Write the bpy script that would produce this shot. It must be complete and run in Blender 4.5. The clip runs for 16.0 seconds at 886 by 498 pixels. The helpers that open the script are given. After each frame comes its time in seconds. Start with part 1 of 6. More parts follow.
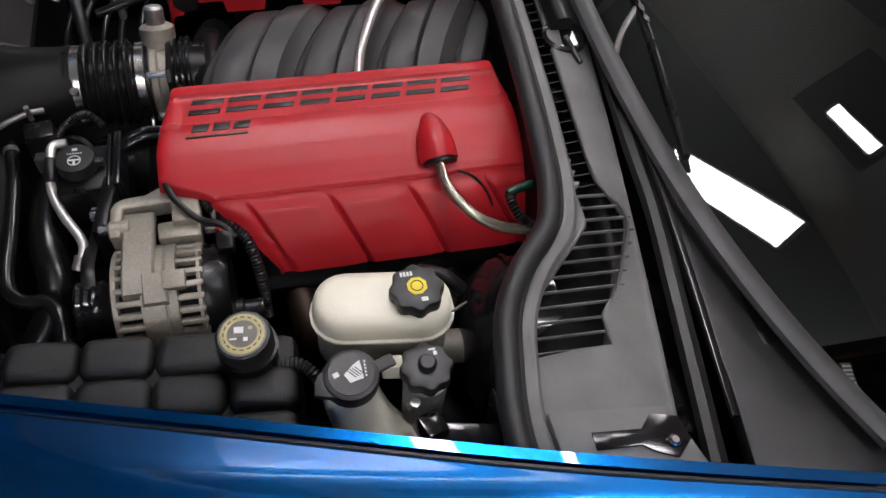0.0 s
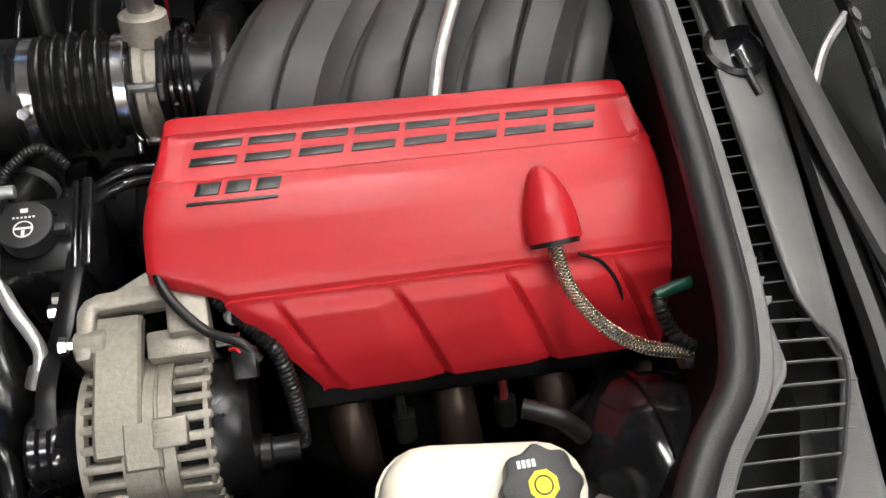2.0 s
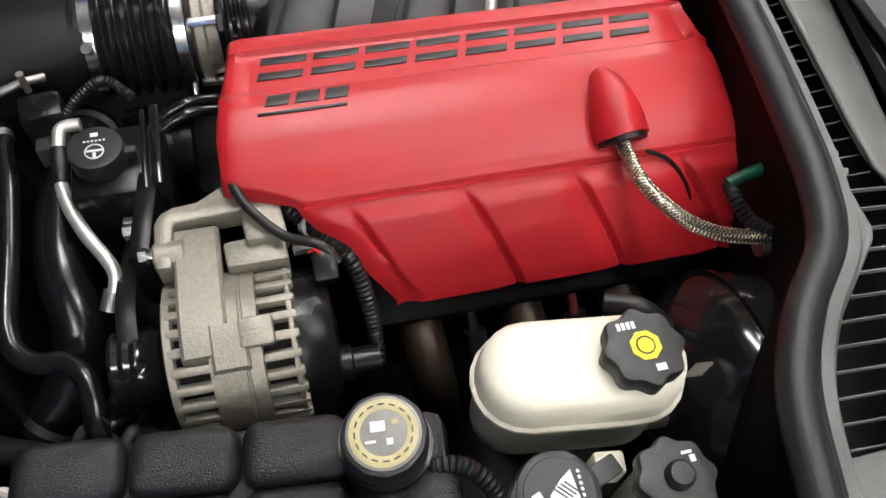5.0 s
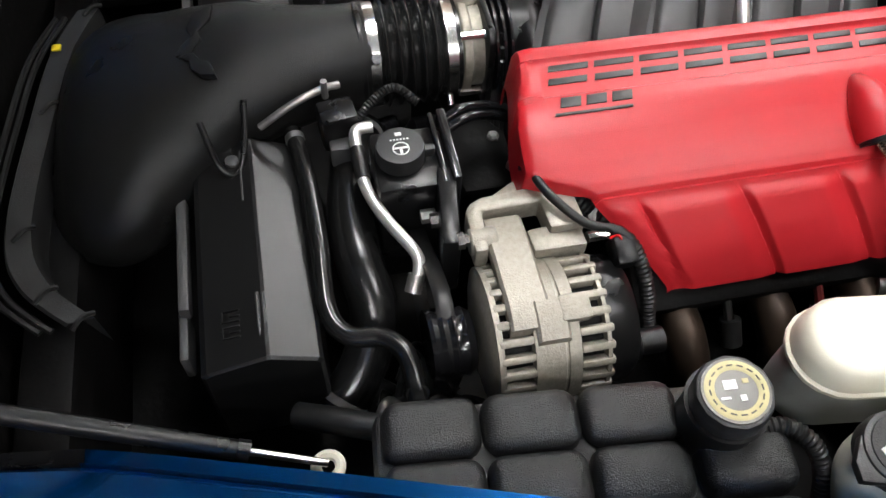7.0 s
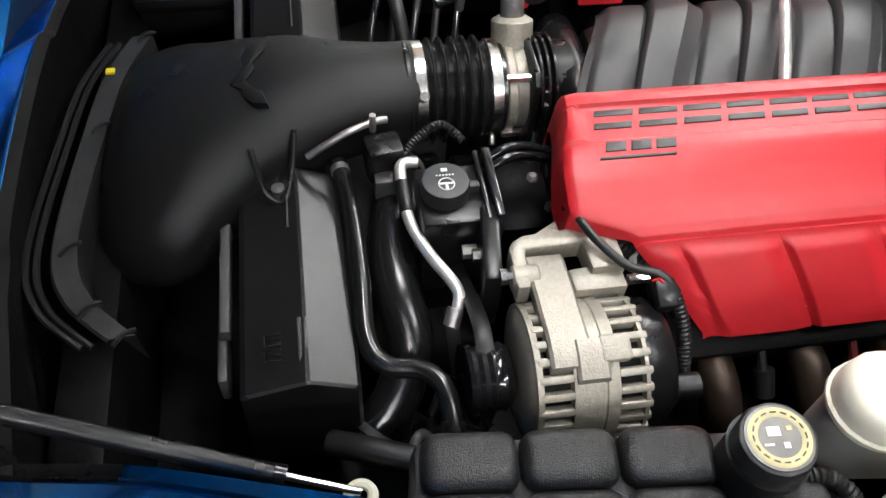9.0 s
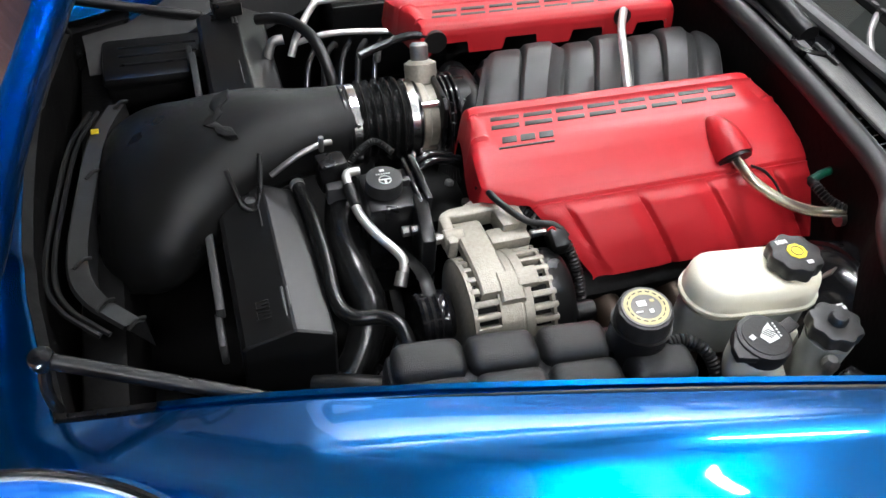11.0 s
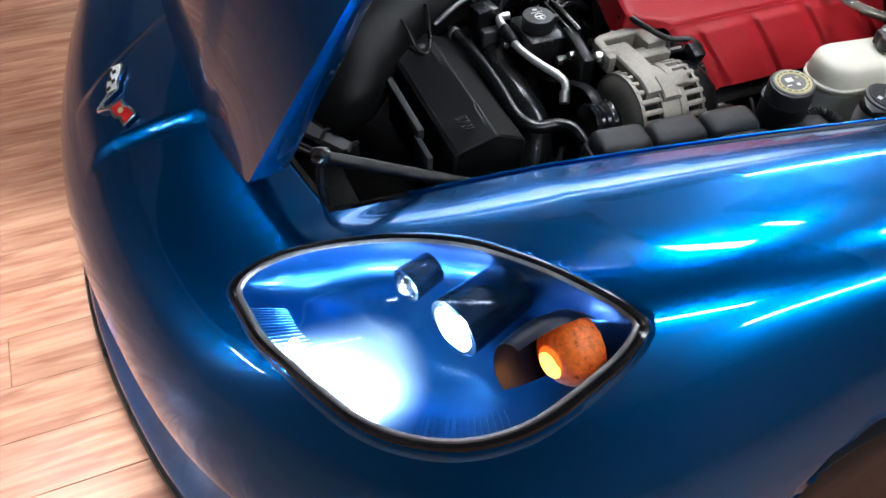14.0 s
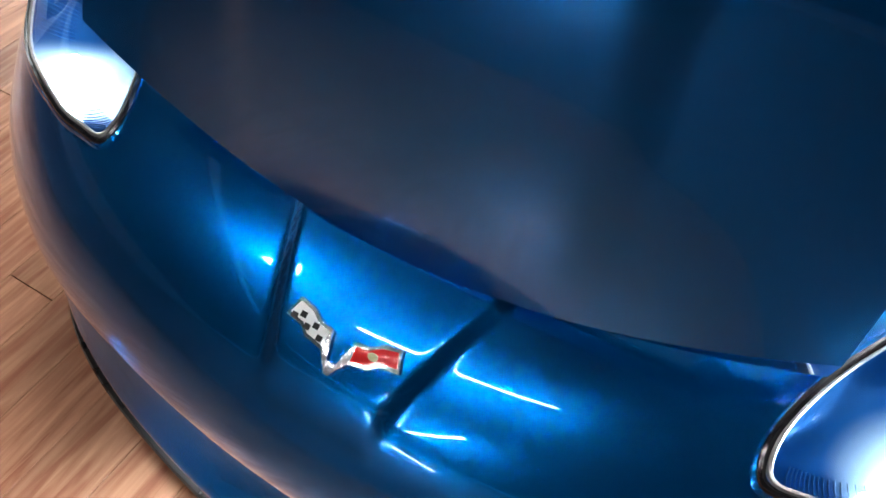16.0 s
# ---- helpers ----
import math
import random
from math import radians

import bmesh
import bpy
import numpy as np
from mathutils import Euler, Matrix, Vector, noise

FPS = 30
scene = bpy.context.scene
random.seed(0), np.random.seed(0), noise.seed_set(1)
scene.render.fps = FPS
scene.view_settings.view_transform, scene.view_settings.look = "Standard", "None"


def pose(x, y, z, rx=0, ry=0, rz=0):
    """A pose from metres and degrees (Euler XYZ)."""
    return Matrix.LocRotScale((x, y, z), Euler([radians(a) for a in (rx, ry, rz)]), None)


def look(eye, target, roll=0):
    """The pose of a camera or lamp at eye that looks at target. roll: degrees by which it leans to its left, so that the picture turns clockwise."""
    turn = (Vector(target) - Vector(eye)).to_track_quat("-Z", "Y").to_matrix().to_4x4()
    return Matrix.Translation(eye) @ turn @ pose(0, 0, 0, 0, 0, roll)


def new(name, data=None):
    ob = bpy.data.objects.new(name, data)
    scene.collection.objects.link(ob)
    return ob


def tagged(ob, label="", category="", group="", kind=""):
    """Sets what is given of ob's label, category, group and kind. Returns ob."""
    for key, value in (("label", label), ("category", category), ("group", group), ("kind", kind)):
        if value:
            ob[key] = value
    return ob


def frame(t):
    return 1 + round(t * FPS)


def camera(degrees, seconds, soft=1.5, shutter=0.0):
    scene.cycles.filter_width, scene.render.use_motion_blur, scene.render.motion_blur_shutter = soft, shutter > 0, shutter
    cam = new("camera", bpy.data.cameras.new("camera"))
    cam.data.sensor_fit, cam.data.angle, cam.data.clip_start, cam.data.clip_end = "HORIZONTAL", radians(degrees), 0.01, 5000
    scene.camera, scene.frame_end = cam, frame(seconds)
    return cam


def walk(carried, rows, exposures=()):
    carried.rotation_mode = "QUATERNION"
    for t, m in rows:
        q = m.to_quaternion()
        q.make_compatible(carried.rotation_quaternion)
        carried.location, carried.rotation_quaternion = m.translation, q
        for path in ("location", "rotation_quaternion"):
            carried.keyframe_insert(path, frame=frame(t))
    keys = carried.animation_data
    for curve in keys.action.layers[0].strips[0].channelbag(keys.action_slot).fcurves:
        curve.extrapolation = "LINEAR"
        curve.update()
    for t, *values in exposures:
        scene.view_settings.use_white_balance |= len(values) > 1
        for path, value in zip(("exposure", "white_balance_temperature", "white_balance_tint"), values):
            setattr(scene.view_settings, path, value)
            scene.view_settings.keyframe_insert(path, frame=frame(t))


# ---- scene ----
cam = camera(57.3, 16.0)
PATH = [
    (0, (0.123, -1.018, 1.604), (0.476, 0.086, -0.027), 7.2),
    (0.5, (0.154, -0.895, 1.588), (0.438, 0.136, -0.102), 8.5),
    (1, (0.09, -0.785, 1.537), (0.471, 0.25, -0.132), 9.8),
    (1.5, (0.056, -0.715, 1.465), (0.44, 0.299, -0.215), 8.3),
    (2, (0.102, -0.625, 1.424), (0.423, 0.268, -0.337), 10.6),
    (2.5, (0.156, -0.57, 1.389), (0.339, 0.254, -0.424), 6.2),
    (3, (0.173, -0.574, 1.36), (0.311, 0.25, -0.458), 3.7),
    (3.2, (0.174, -0.578, 1.352), (0.292, 0.238, -0.469), 2.7),
    (5.3, (-0.029, -0.759, 1.352), (0.323, 0.24, -0.344), 6.9),
    (5.5, (-0.056, -0.779, 1.369), (0.257, 0.229, -0.33), 5.8),
    (6, (-0.097, -0.81, 1.398), (0.127, 0.234, -0.293), 5.6),
    (6.5, (-0.168, -0.792, 1.396), (0.098, 0.266, -0.28), 4.5),
    (7, (-0.25, -0.752, 1.373), (0.018, 0.331, -0.287), 3.0),
    (7.5, (-0.276, -0.737, 1.37), (-0.007, 0.381, -0.266), 4.8),
    (8, (-0.288, -0.739, 1.372), (-0.023, 0.401, -0.249), 5.2),
    (8.2, (-0.288, -0.742, 1.372), (-0.028, 0.405, -0.246), 5.1),
    (10.3, (-0.302, -0.922, 1.41), (0.032, 0.349, -0.098), 5.3),
    (10.5, (-0.322, -0.969, 1.428), (0.049, 0.32, -0.056), 5.4),
    (11, (-0.387, -1.031, 1.455), (0.117, 0.293, 0.042), 5.0),
    (11.5, (-0.449, -1.071, 1.468), (0.188, 0.267, 0.125), 4.4),
    (12, (-0.474, -1.073, 1.47), (0.184, 0.25, 0.122), 5.0),
    (12.5, (-0.49, -1.088, 1.464), (0.143, 0.23, 0.1), 4.9),
    (13, (-0.505, -1.151, 1.452), (0.024, 0.108, -0.009), 6.2),
    (13.5, (-0.619, -1.206, 1.449), (-0.154, 0.059, -0.028), 5.5),
    (14, (-0.789, -1.201, 1.448), (-0.218, 0.008, -0.04), 3.5),
    (14.5, (-0.897, -1.064, 1.435), (-0.218, 0.057, -0.075), 2.9),
    (15, (-0.994, -0.856, 1.428), (-0.109, 0.117, -0.079), 5.5),
    (15.5, (-1.179, -0.609, 1.435), (-0.119, 0.188, -0.062), 5.1),
    (16, (-1.227, -0.367, 1.421), (-0.144, 0.270, -0.135), 1.3),
]
LIGHTNESS = [(0, -0.40, 6300, 16), (0.5, 0.30, 6400, 13), (1, 0.42, 6500, 11), (2, 0.4, 6500, 9), (3, 0.42, 6600, 7), (5.5, 0.30, 6400, 9), (6.5, 0.40, 6400, 9), (7.5, 0.68, 6300, 9), (8, 0.75, 6300, 9), (10.5, 0.76, 6150, 9), (11.5, 0.50, 6000, 9), (12.5, 0.28, 5900, 9), (13, 0.15, 5800, 9), (14, 0.08, 5750, 9), (14.5, -0.25, 5750, 9), (15, -0.5, 6000, 9), (15.5, 0.06, 6100, 9), (16, 0.34, 6100, 8)]
walk(cam, [(t, look(eye, target, roll)) for t, eye, target, roll in PATH], LIGHTNESS)

# ---------- world and lights ----------
world = bpy.data.worlds.new("showroom_ambient")
scene.world = world
world.use_nodes = True
world.node_tree.nodes["Background"].inputs[0].default_value = (0.82, 0.82, 0.88, 1)
world.node_tree.nodes["Background"].inputs[1].default_value = 0.035


# ---------- materials ----------
def material(name, base, rough=0.5, metal=0.0, vary=0.15, scale=30.0, bump=0.0, bump_scale=400.0, coat=0.0, **more):
    m = bpy.data.materials.new(name)
    m.use_nodes = True
    nt = m.node_tree
    b = nt.nodes["Principled BSDF"]
    tc = nt.nodes.new("ShaderNodeTexCoord")
    n1 = nt.nodes.new("ShaderNodeTexNoise")
    n1.inputs["Scale"].default_value = scale
    n1.inputs["Detail"].default_value = 6
    nt.links.new(tc.outputs["Object"], n1.inputs["Vector"])
    ramp = nt.nodes.new("ShaderNodeValToRGB")
    lo = tuple(c * (1 - vary) for c in base)
    hi = tuple(min(1, c * (1 + vary)) for c in base)
    ramp.color_ramp.elements[0].position, ramp.color_ramp.elements[1].position = 0.3, 0.7
    ramp.color_ramp.elements[0].color, ramp.color_ramp.elements[1].color = (*lo, 1), (*hi, 1)
    nt.links.new(n1.outputs["Fac"], ramp.inputs[0])
    nt.links.new(ramp.outputs[0], b.inputs["Base Color"])
    mr = nt.nodes.new("ShaderNodeMapRange")
    mr.inputs["To Min"].default_value = max(0.02, rough - 0.08 * min(1, vary * 5))
    mr.inputs["To Max"].default_value = min(1, rough + 0.08 * min(1, vary * 5))
    nt.links.new(n1.outputs["Fac"], mr.inputs["Value"])
    nt.links.new(mr.outputs[0], b.inputs["Roughness"])
    b.inputs["Metallic"].default_value = metal
    b.inputs["Coat Weight"].default_value = coat
    b.inputs["Coat Roughness"].default_value = 0.03
    if bump:
        n2 = nt.nodes.new("ShaderNodeTexNoise")
        n2.inputs["Scale"].default_value = bump_scale
        n2.inputs["Detail"].default_value = 4
        nt.links.new(tc.outputs["Object"], n2.inputs["Vector"])
        bp = nt.nodes.new("ShaderNodeBump")
        bp.inputs["Strength"].default_value = bump
        bp.inputs["Distance"].default_value = 0.002
        nt.links.new(n2.outputs["Fac"], bp.inputs["Height"])
        nt.links.new(bp.outputs[0], b.inputs["Normal"])
    for key, value in more.items():
        b.inputs[key.replace("_", " ")].default_value = value
    return m


def glow(name, colour, strength):
    m = bpy.data.materials.new(name)
    m.use_nodes = True
    b = m.node_tree.nodes["Principled BSDF"]
    b.inputs["Base Color"].default_value = (*colour, 1)
    b.inputs["Emission Color"].default_value = (*colour, 1)
    b.inputs["Emission Strength"].default_value = strength
    return m


RED = material("red_moulded_plastic", (0.41, 0.013, 0.019), 0.38, vary=0.06, scale=14, bump=0.13, bump_scale=900, Specular_IOR_Level=0.42)
BLACK = material("black_plastic", (0.006, 0.006, 0.0063), 0.28, vary=0.08, scale=25, bump=0.12, bump_scale=700, Specular_IOR_Level=0.3)
GRAIN = material("grained_black_plastic", (0.006, 0.006, 0.0062), 0.30, vary=0.05, scale=40, bump=0.12, bump_scale=900, Specular_IOR_Level=0.42)
GREY = material("dark_grey_plastic", (0.044, 0.044, 0.0445), 0.42, vary=0.15, scale=30, bump=0.2, bump_scale=800, Specular_IOR_Level=0.35)
COWL = material("weathered_grey_cowl_plastic", (0.135, 0.135, 0.132), 0.46, vary=0.26, scale=14, bump=0.5, bump_scale=800)
RUBBER = material("black_rubber", (0.008, 0.008, 0.008), 0.42, vary=0.3, scale=60, bump=0.1, Specular_IOR_Level=0.4)
SEAL = material("grey_black_seal_rubber", (0.014, 0.014, 0.0145), 0.5, vary=0.2, scale=40, bump=0.15)
GLOSS = material("gloss_black_paint", (0.008, 0.008, 0.009), 0.16, vary=0.3, scale=20)
CAST = material("cast_aluminium", (0.29, 0.268, 0.225), 0.48, metal=0.5, vary=0.14, scale=200, bump=0.28, bump_scale=450)
STEEL = material("bright_steel", (0.75, 0.74, 0.72), 0.22, metal=1.0, vary=0.12, scale=60)
DULL = material("dull_steel", (0.35, 0.34, 0.33), 0.42, metal=0.9, vary=0.25, scale=60, bump=0.2)
CREAM = material("cream_nylon", (0.74, 0.71, 0.58), 0.36, vary=0.05, scale=20, bump=0.1, bump_scale=500)
BLUE = material("metallic_blue_paint", (0.0015, 0.140, 0.47), 0.25, metal=0.94, vary=0.05, scale=900, coat=1.0)
WHITE = material("white_print", (0.75, 0.75, 0.74), 0.6, vary=0.05)
YELLOW = material("yellow_print", (0.75, 0.6, 0.02), 0.5, vary=0.08)
CARBON = material("dark_grey_inlay", (0.014, 0.014, 0.0135), 0.4, vary=0.3, scale=80)
TANKBLACK = material("satin_black_tank_plastic", (0.008, 0.008, 0.0082), 0.32, vary=0.25, scale=300, bump=0.7, bump_scale=700)
# near-black base: the shade deep in the bay is put into this colour
DARK = material("bay_shade_and_grime", (0.003, 0.0028, 0.0028), 0.62, vary=0.5, scale=20, bump=0.5, bump_scale=80, Specular_IOR_Level=0.12)
BROWN = material("heat_stained_steel", (0.045, 0.031, 0.022), 0.45, metal=0.7, vary=0.4, scale=25)
RIM = material("worn_black_shroud_plastic", (0.020, 0.020, 0.020), 0.36, vary=0.25, scale=30, bump=0.2, bump_scale=500, Specular_IOR_Level=0.35)
ALUMINIUM = material("bare_aluminium", (0.72, 0.71, 0.68), 0.36, metal=0.75, vary=0.12, scale=80)
CHROME = material("chrome", (0.85, 0.85, 0.86), 0.22, metal=1.0, vary=0.02)


# ---------- mesh helpers ----------
def mesh_object(name, verts, faces, mat, parent=None, label="", smooth=True):
    me = bpy.data.meshes.new(name)
    me.from_pydata([tuple(v) for v in verts], [], faces)
    me.validate()
    if smooth:
        me.shade_smooth()
        me.set_sharp_from_angle(angle=radians(38))
    me.materials.append(mat)
    ob = new(name, me)
    ob.parent = parent
    if label:
        ob["label"] = label
    return ob


def part(name, bm, mat, parent, label="", smooth=True):
    bmesh.ops.recalc_face_normals(bm, faces=bm.faces)
    me = bpy.data.meshes.new(name)
    bm.to_mesh(me)
    bm.free()
    if smooth:
        me.shade_smooth()
        me.set_sharp_from_angle(angle=radians(38))
    me.materials.append(mat)
    ob = new(name, me)
    ob.parent = parent
    if label:
        ob["label"] = label
    return ob


def thing(name, label, category, at=(0, 0, 0), group=""):
    ob = new(name)
    ob.location = at
    ob.empty_display_size = 0.05
    return tagged(ob, label, category, group)


def box(size, at=(0, 0, 0), bevel=0.004, turn=(0, 0, 0), segs=2, taper=1.0, bm=None):
    tmp = bmesh.new()
    bmesh.ops.create_cube(tmp, size=1)
    for v in tmp.verts:
        k = taper if v.co.z > 0 else 1
        v.co = Vector((v.co.x * size[0] * k, v.co.y * size[1] * k, v.co.z * size[2]))
    if bevel:
        bmesh.ops.bevel(tmp, geom=tmp.edges[:], offset=bevel, segments=segs, profile=0.5, affect="EDGES")
    tmp.transform(pose(*at, *turn))
    return join(bm, tmp)


def join(bm, tmp):
    if bm is None:
        return tmp
    me = bpy.data.meshes.new("joined")
    tmp.to_mesh(me)
    tmp.free()
    bm.from_mesh(me)
    bpy.data.meshes.remove(me)
    return bm


def lathe(profile, m=Matrix(), n=32, bm=None, lobes=0, lobe_depth=0.0):
    """Turned shape round the local z axis; profile of (radius, height)."""
    tmp = bmesh.new()
    rings = []
    for r, h in profile:
        ring = []
        for i in range(n):
            a = 2 * math.pi * i / n
            k = r * (1 + lobe_depth * math.cos(lobes * a)) if lobes else r
            ring.append(tmp.verts.new((k * math.cos(a), k * math.sin(a), h)))
        rings.append(ring)
    for a, b in zip(rings, rings[1:]):
        for i in range(n):
            tmp.faces.new((a[i], a[(i + 1) % n], b[(i + 1) % n], b[i]))
    tmp.faces.new(rings[0][::-1])
    tmp.faces.new(rings[-1])
    tmp.transform(m)
    return join(bm, tmp)


def spline(points, per=8, closed=False):
    p = [Vector(q) for q in points]
    out = []
    n = len(p)
    for i in range(n if closed else n - 1):
        if closed:
            a, b, c, d = p[i - 1], p[i], p[(i + 1) % n], p[(i + 2) % n]
        else:
            a, b, c, d = p[max(i - 1, 0)], p[i], p[i + 1], p[min(i + 2, n - 1)]
        for k in range(per):
            t = k / per
            out.append(0.5 * ((2 * b) + (c - a) * t + (2 * a - 5 * b + 4 * c - d) * t * t + (3 * b - a - 3 * c + d) * t ** 3))
    if not closed:
        out.append(p[-1])
    return out


def tube(points, r, n=12, per=8, closed=False, bm=None, ribs=0.0, pitch=0.006, smooth_path=True, flat=1.0):
    """A hose or rod along a smooth curve; ribs gives it rings of that height; flat squashes it in height."""
    path = spline(points, per, closed) if smooth_path else [Vector(q) for q in points]
    if ribs:
        fine, acc = [path[0]], 0.0
        for a, b in zip(path, path[1:]):
            steps = max(1, int((b - a).length / (pitch / 4)))
            fine += [a.lerp(b, (k + 1) / steps) for k in range(steps)]
        path = fine
    tmp = bmesh.new()
    rings, dist = [], 0.0
    up = Vector((0, 0, 1))
    m = len(path)
    for i, p in enumerate(path):
        if i:
            dist += (p - path[i - 1]).length
        q0 = path[(i - 1) % m] if closed or i else path[0]
        q1 = path[(i + 1) % m] if closed or i < m - 1 else path[-1]
        t = (q1 - q0).normalized()
        side = t.cross(up)
        if side.length < 0.05:
            side = t.cross(Vector((1, 0, 0)))
        side.normalize()
        nrm = side.cross(t).normalized()
        f = i / max(1, m - 1)
        rad = r(f) if callable(r) else r
        if ribs:
            rad += ribs * math.sin(2 * math.pi * dist / pitch)
        rings.append([tmp.verts.new(p + side * rad * math.cos(2 * math.pi * k / n) + nrm * flat * rad * math.sin(2 * math.pi * k / n)) for k in range(n)])
    for a, b in (zip(rings, rings[1:] + rings[:1]) if closed else zip(rings, rings[1:])):
        for k in range(n):
            tmp.faces.new((a[k], a[(k + 1) % n], b[(k + 1) % n], b[k]))
    if not closed:
        tmp.faces.new(rings[0][::-1])
        tmp.faces.new(rings[-1])
    return join(bm, tmp)


def prism(poly, low, high, bevel=0.003, m=Matrix(), bm=None, segs=2):
    """A flat outline in local x, y, raised from low to high, with rounded rims."""
    tmp = bmesh.new()
    base = [tmp.verts.new((x, y, low)) for x, y in poly]
    f = tmp.faces.new(base)
    ext = bmesh.ops.extrude_face_region(tmp, geom=[f])
    bmesh.ops.translate(tmp, verts=[g for g in ext["geom"] if isinstance(g, bmesh.types.BMVert)], vec=(0, 0, high - low))
    bmesh.ops.recalc_face_normals(tmp, faces=tmp.faces)
    if bevel:
        bmesh.ops.bevel(tmp, geom=[e for e in tmp.edges], offset=bevel, segments=segs, profile=0.5, affect="EDGES", clamp_overlap=True)
    tmp.transform(m)
    return join(bm, tmp)


def smooth(a, b, v):
    t = min(1.0, max(0.0, (v - a) / (b - a)))
    return t * t * (3 - 2 * t)


def ring_of(n, rx, ry, start=0.0):
    return [(rx * math.cos(start + 2 * math.pi * i / n), ry * math.sin(start + 2 * math.pi * i / n)) for i in range(n)]


def stadium(length, width, n=10):
    r, h = width / 2, length / 2 - width / 2
    right = [(h + r * math.cos(a), r * math.sin(a)) for a in [(-0.5 + k / n) * math.pi for k in range(n + 1)]]
    return right + [(-x, -y) for x, y in right]


def loft(rings, closed_ring=True, caps=True, bm=None):
    tmp = bmesh.new()
    vs = [[tmp.verts.new(p) for p in ring] for ring in rings]
    n = len(vs[0])
    for a, b in zip(vs, vs[1:]):
        for k in range(n if closed_ring else n - 1):
            tmp.faces.new((a[k], a[(k + 1) % n], b[(k + 1) % n], b[k]))
    if caps and closed_ring:
        tmp.faces.new(vs[0][::-1])
        tmp.faces.new(vs[-1])
    return join(bm, tmp)


# ---------- the room ----------
CEIL = material("pale_grey_green_ceiling", (0.72, 0.80, 0.72), 0.7, vary=0.06, scale=3)
PANEL = material("black_ceiling_panel", (0.02, 0.02, 0.02), 0.6, vary=0.2, scale=3)
PLASTER = material("dark_wall_paint", (0.18, 0.19, 0.20), 0.7, vary=0.1, scale=2)
LAMP = glow("lamp_diffuser", (1.0, 0.975, 0.95), 84.0)
GAP = material("plank_gap", (0.09, 0.045, 0.03), 0.7, vary=0.2)


def plank_material():
    m = material("laminate_planks", (0.34, 0.19, 0.11), 0.22, vary=0.3, scale=5, bump=0.08, bump_scale=60)
    nt = m.node_tree
    b = nt.nodes["Principled BSDF"]
    tc, mp, wave = (nt.nodes.new(k) for k in ("ShaderNodeTexCoord", "ShaderNodeMapping", "ShaderNodeTexNoise"))
    mp.inputs["Scale"].default_value = (2.2, 26, 1)
    wave.inputs["Scale"].default_value = 1.6
    wave.inputs["Detail"].default_value = 6
    wave.inputs["Distortion"].default_value = 0.8
    nt.links.new(tc.outputs["Object"], mp.inputs["Vector"])
    nt.links.new(mp.outputs[0], wave.inputs["Vector"])
    ramp = nt.nodes.new("ShaderNodeValToRGB")
    e = ramp.color_ramp.elements
    e[0].position, e[1].position = 0.32, 0.68
    e[0].color, e[1].color = (0.29, 0.115, 0.066, 1), (0.56, 0.29, 0.17, 1)
    nt.links.new(wave.outputs["Fac"], ramp.inputs[0])
    info = nt.nodes.new("ShaderNodeObjectInfo")
    hsv = nt.nodes.new("ShaderNodeHueSaturation")
    mr = nt.nodes.new("ShaderNodeMapRange")
    mr.inputs["To Min"].default_value, mr.inputs["To Max"].default_value = 0.82, 1.16
    geo, add, wrap = (nt.nodes.new(k) for k in ("ShaderNodeNewGeometry", "ShaderNodeMath", "ShaderNodeMath"))
    add.operation, wrap.operation = "ADD", "FRACT"
    nt.links.new(info.outputs["Random"], add.inputs[0])
    nt.links.new(geo.outputs["Random Per Island"], add.inputs[1])
    nt.links.new(add.outputs[0], wrap.inputs[0])
    nt.links.new(wrap.outputs[0], mr.inputs["Value"])
    nt.links.new(mr.outputs[0], hsv.inputs["Value"])
    nt.links.new(ramp.outputs[0], hsv.inputs["Color"])
    nt.links.new(hsv.outputs[0], b.inputs["Base Color"])
    return m


WOOD = plank_material()
floor = tagged(part("floor", box((14, 14, 0.1), (0, 0, -0.058), 0), GAP, None), "reddish brown laminate plank floor of the showroom", "floor", kind="structure")
tagged(part("ceiling", box((14, 14, 0.1), (0, 0, 3.25), 0), CEIL, None), "pale grey green ceiling over the car", "ceiling", kind="structure")
for nm, sz, at in (("wall_north", (14, 0.2, 3.2), (0, 7.1, 1.6)), ("wall_south", (14, 0.2, 3.2), (0, -7.1, 1.6)),
                   ("wall_east", (0.2, 14.4, 3.2), (7.1, 0, 1.6)), ("wall_west", (0.2, 14.4, 3.2), (-7.1, 0, 1.6))):
    tagged(part(nm, box(sz, at, 0), PLASTER, None), "plain dark painted showroom wall", "wall", kind="structure")
PALE = material("pale_wall_paint", (0.74, 0.75, 0.74), 0.6, vary=0.05, scale=2)
tagged(part("wall_panel", box((7.55, 0.06, 2.7), (3.175, 6.965, 1.36), 0.004), PALE, None), "pale painted panelling on the showroom wall", "wall", kind="structure")
for x, y, sx, sy, turn in ((-3.0, -0.6, 7.0, 5.0, 6), (0.86, 0.55, 0.40, 0.62, 8), (1.35, 1.35, 0.6, 0.7, 8), (2.6, -2.2, 3.4, 3.6, 8), (1.5, 3.6, 1.6, 1.2, 8), (-3.22, 3.45, 6.5, 2.9, 6)):
    tagged(part("ceiling_panel", box((sx, sy, 0.03), (x, y, 3.183 - 0.002 * (sx < 1)), 0.004, (0, 0, turn)), PANEL, None), "black square panel fixed to the ceiling", "panel", kind="structure")

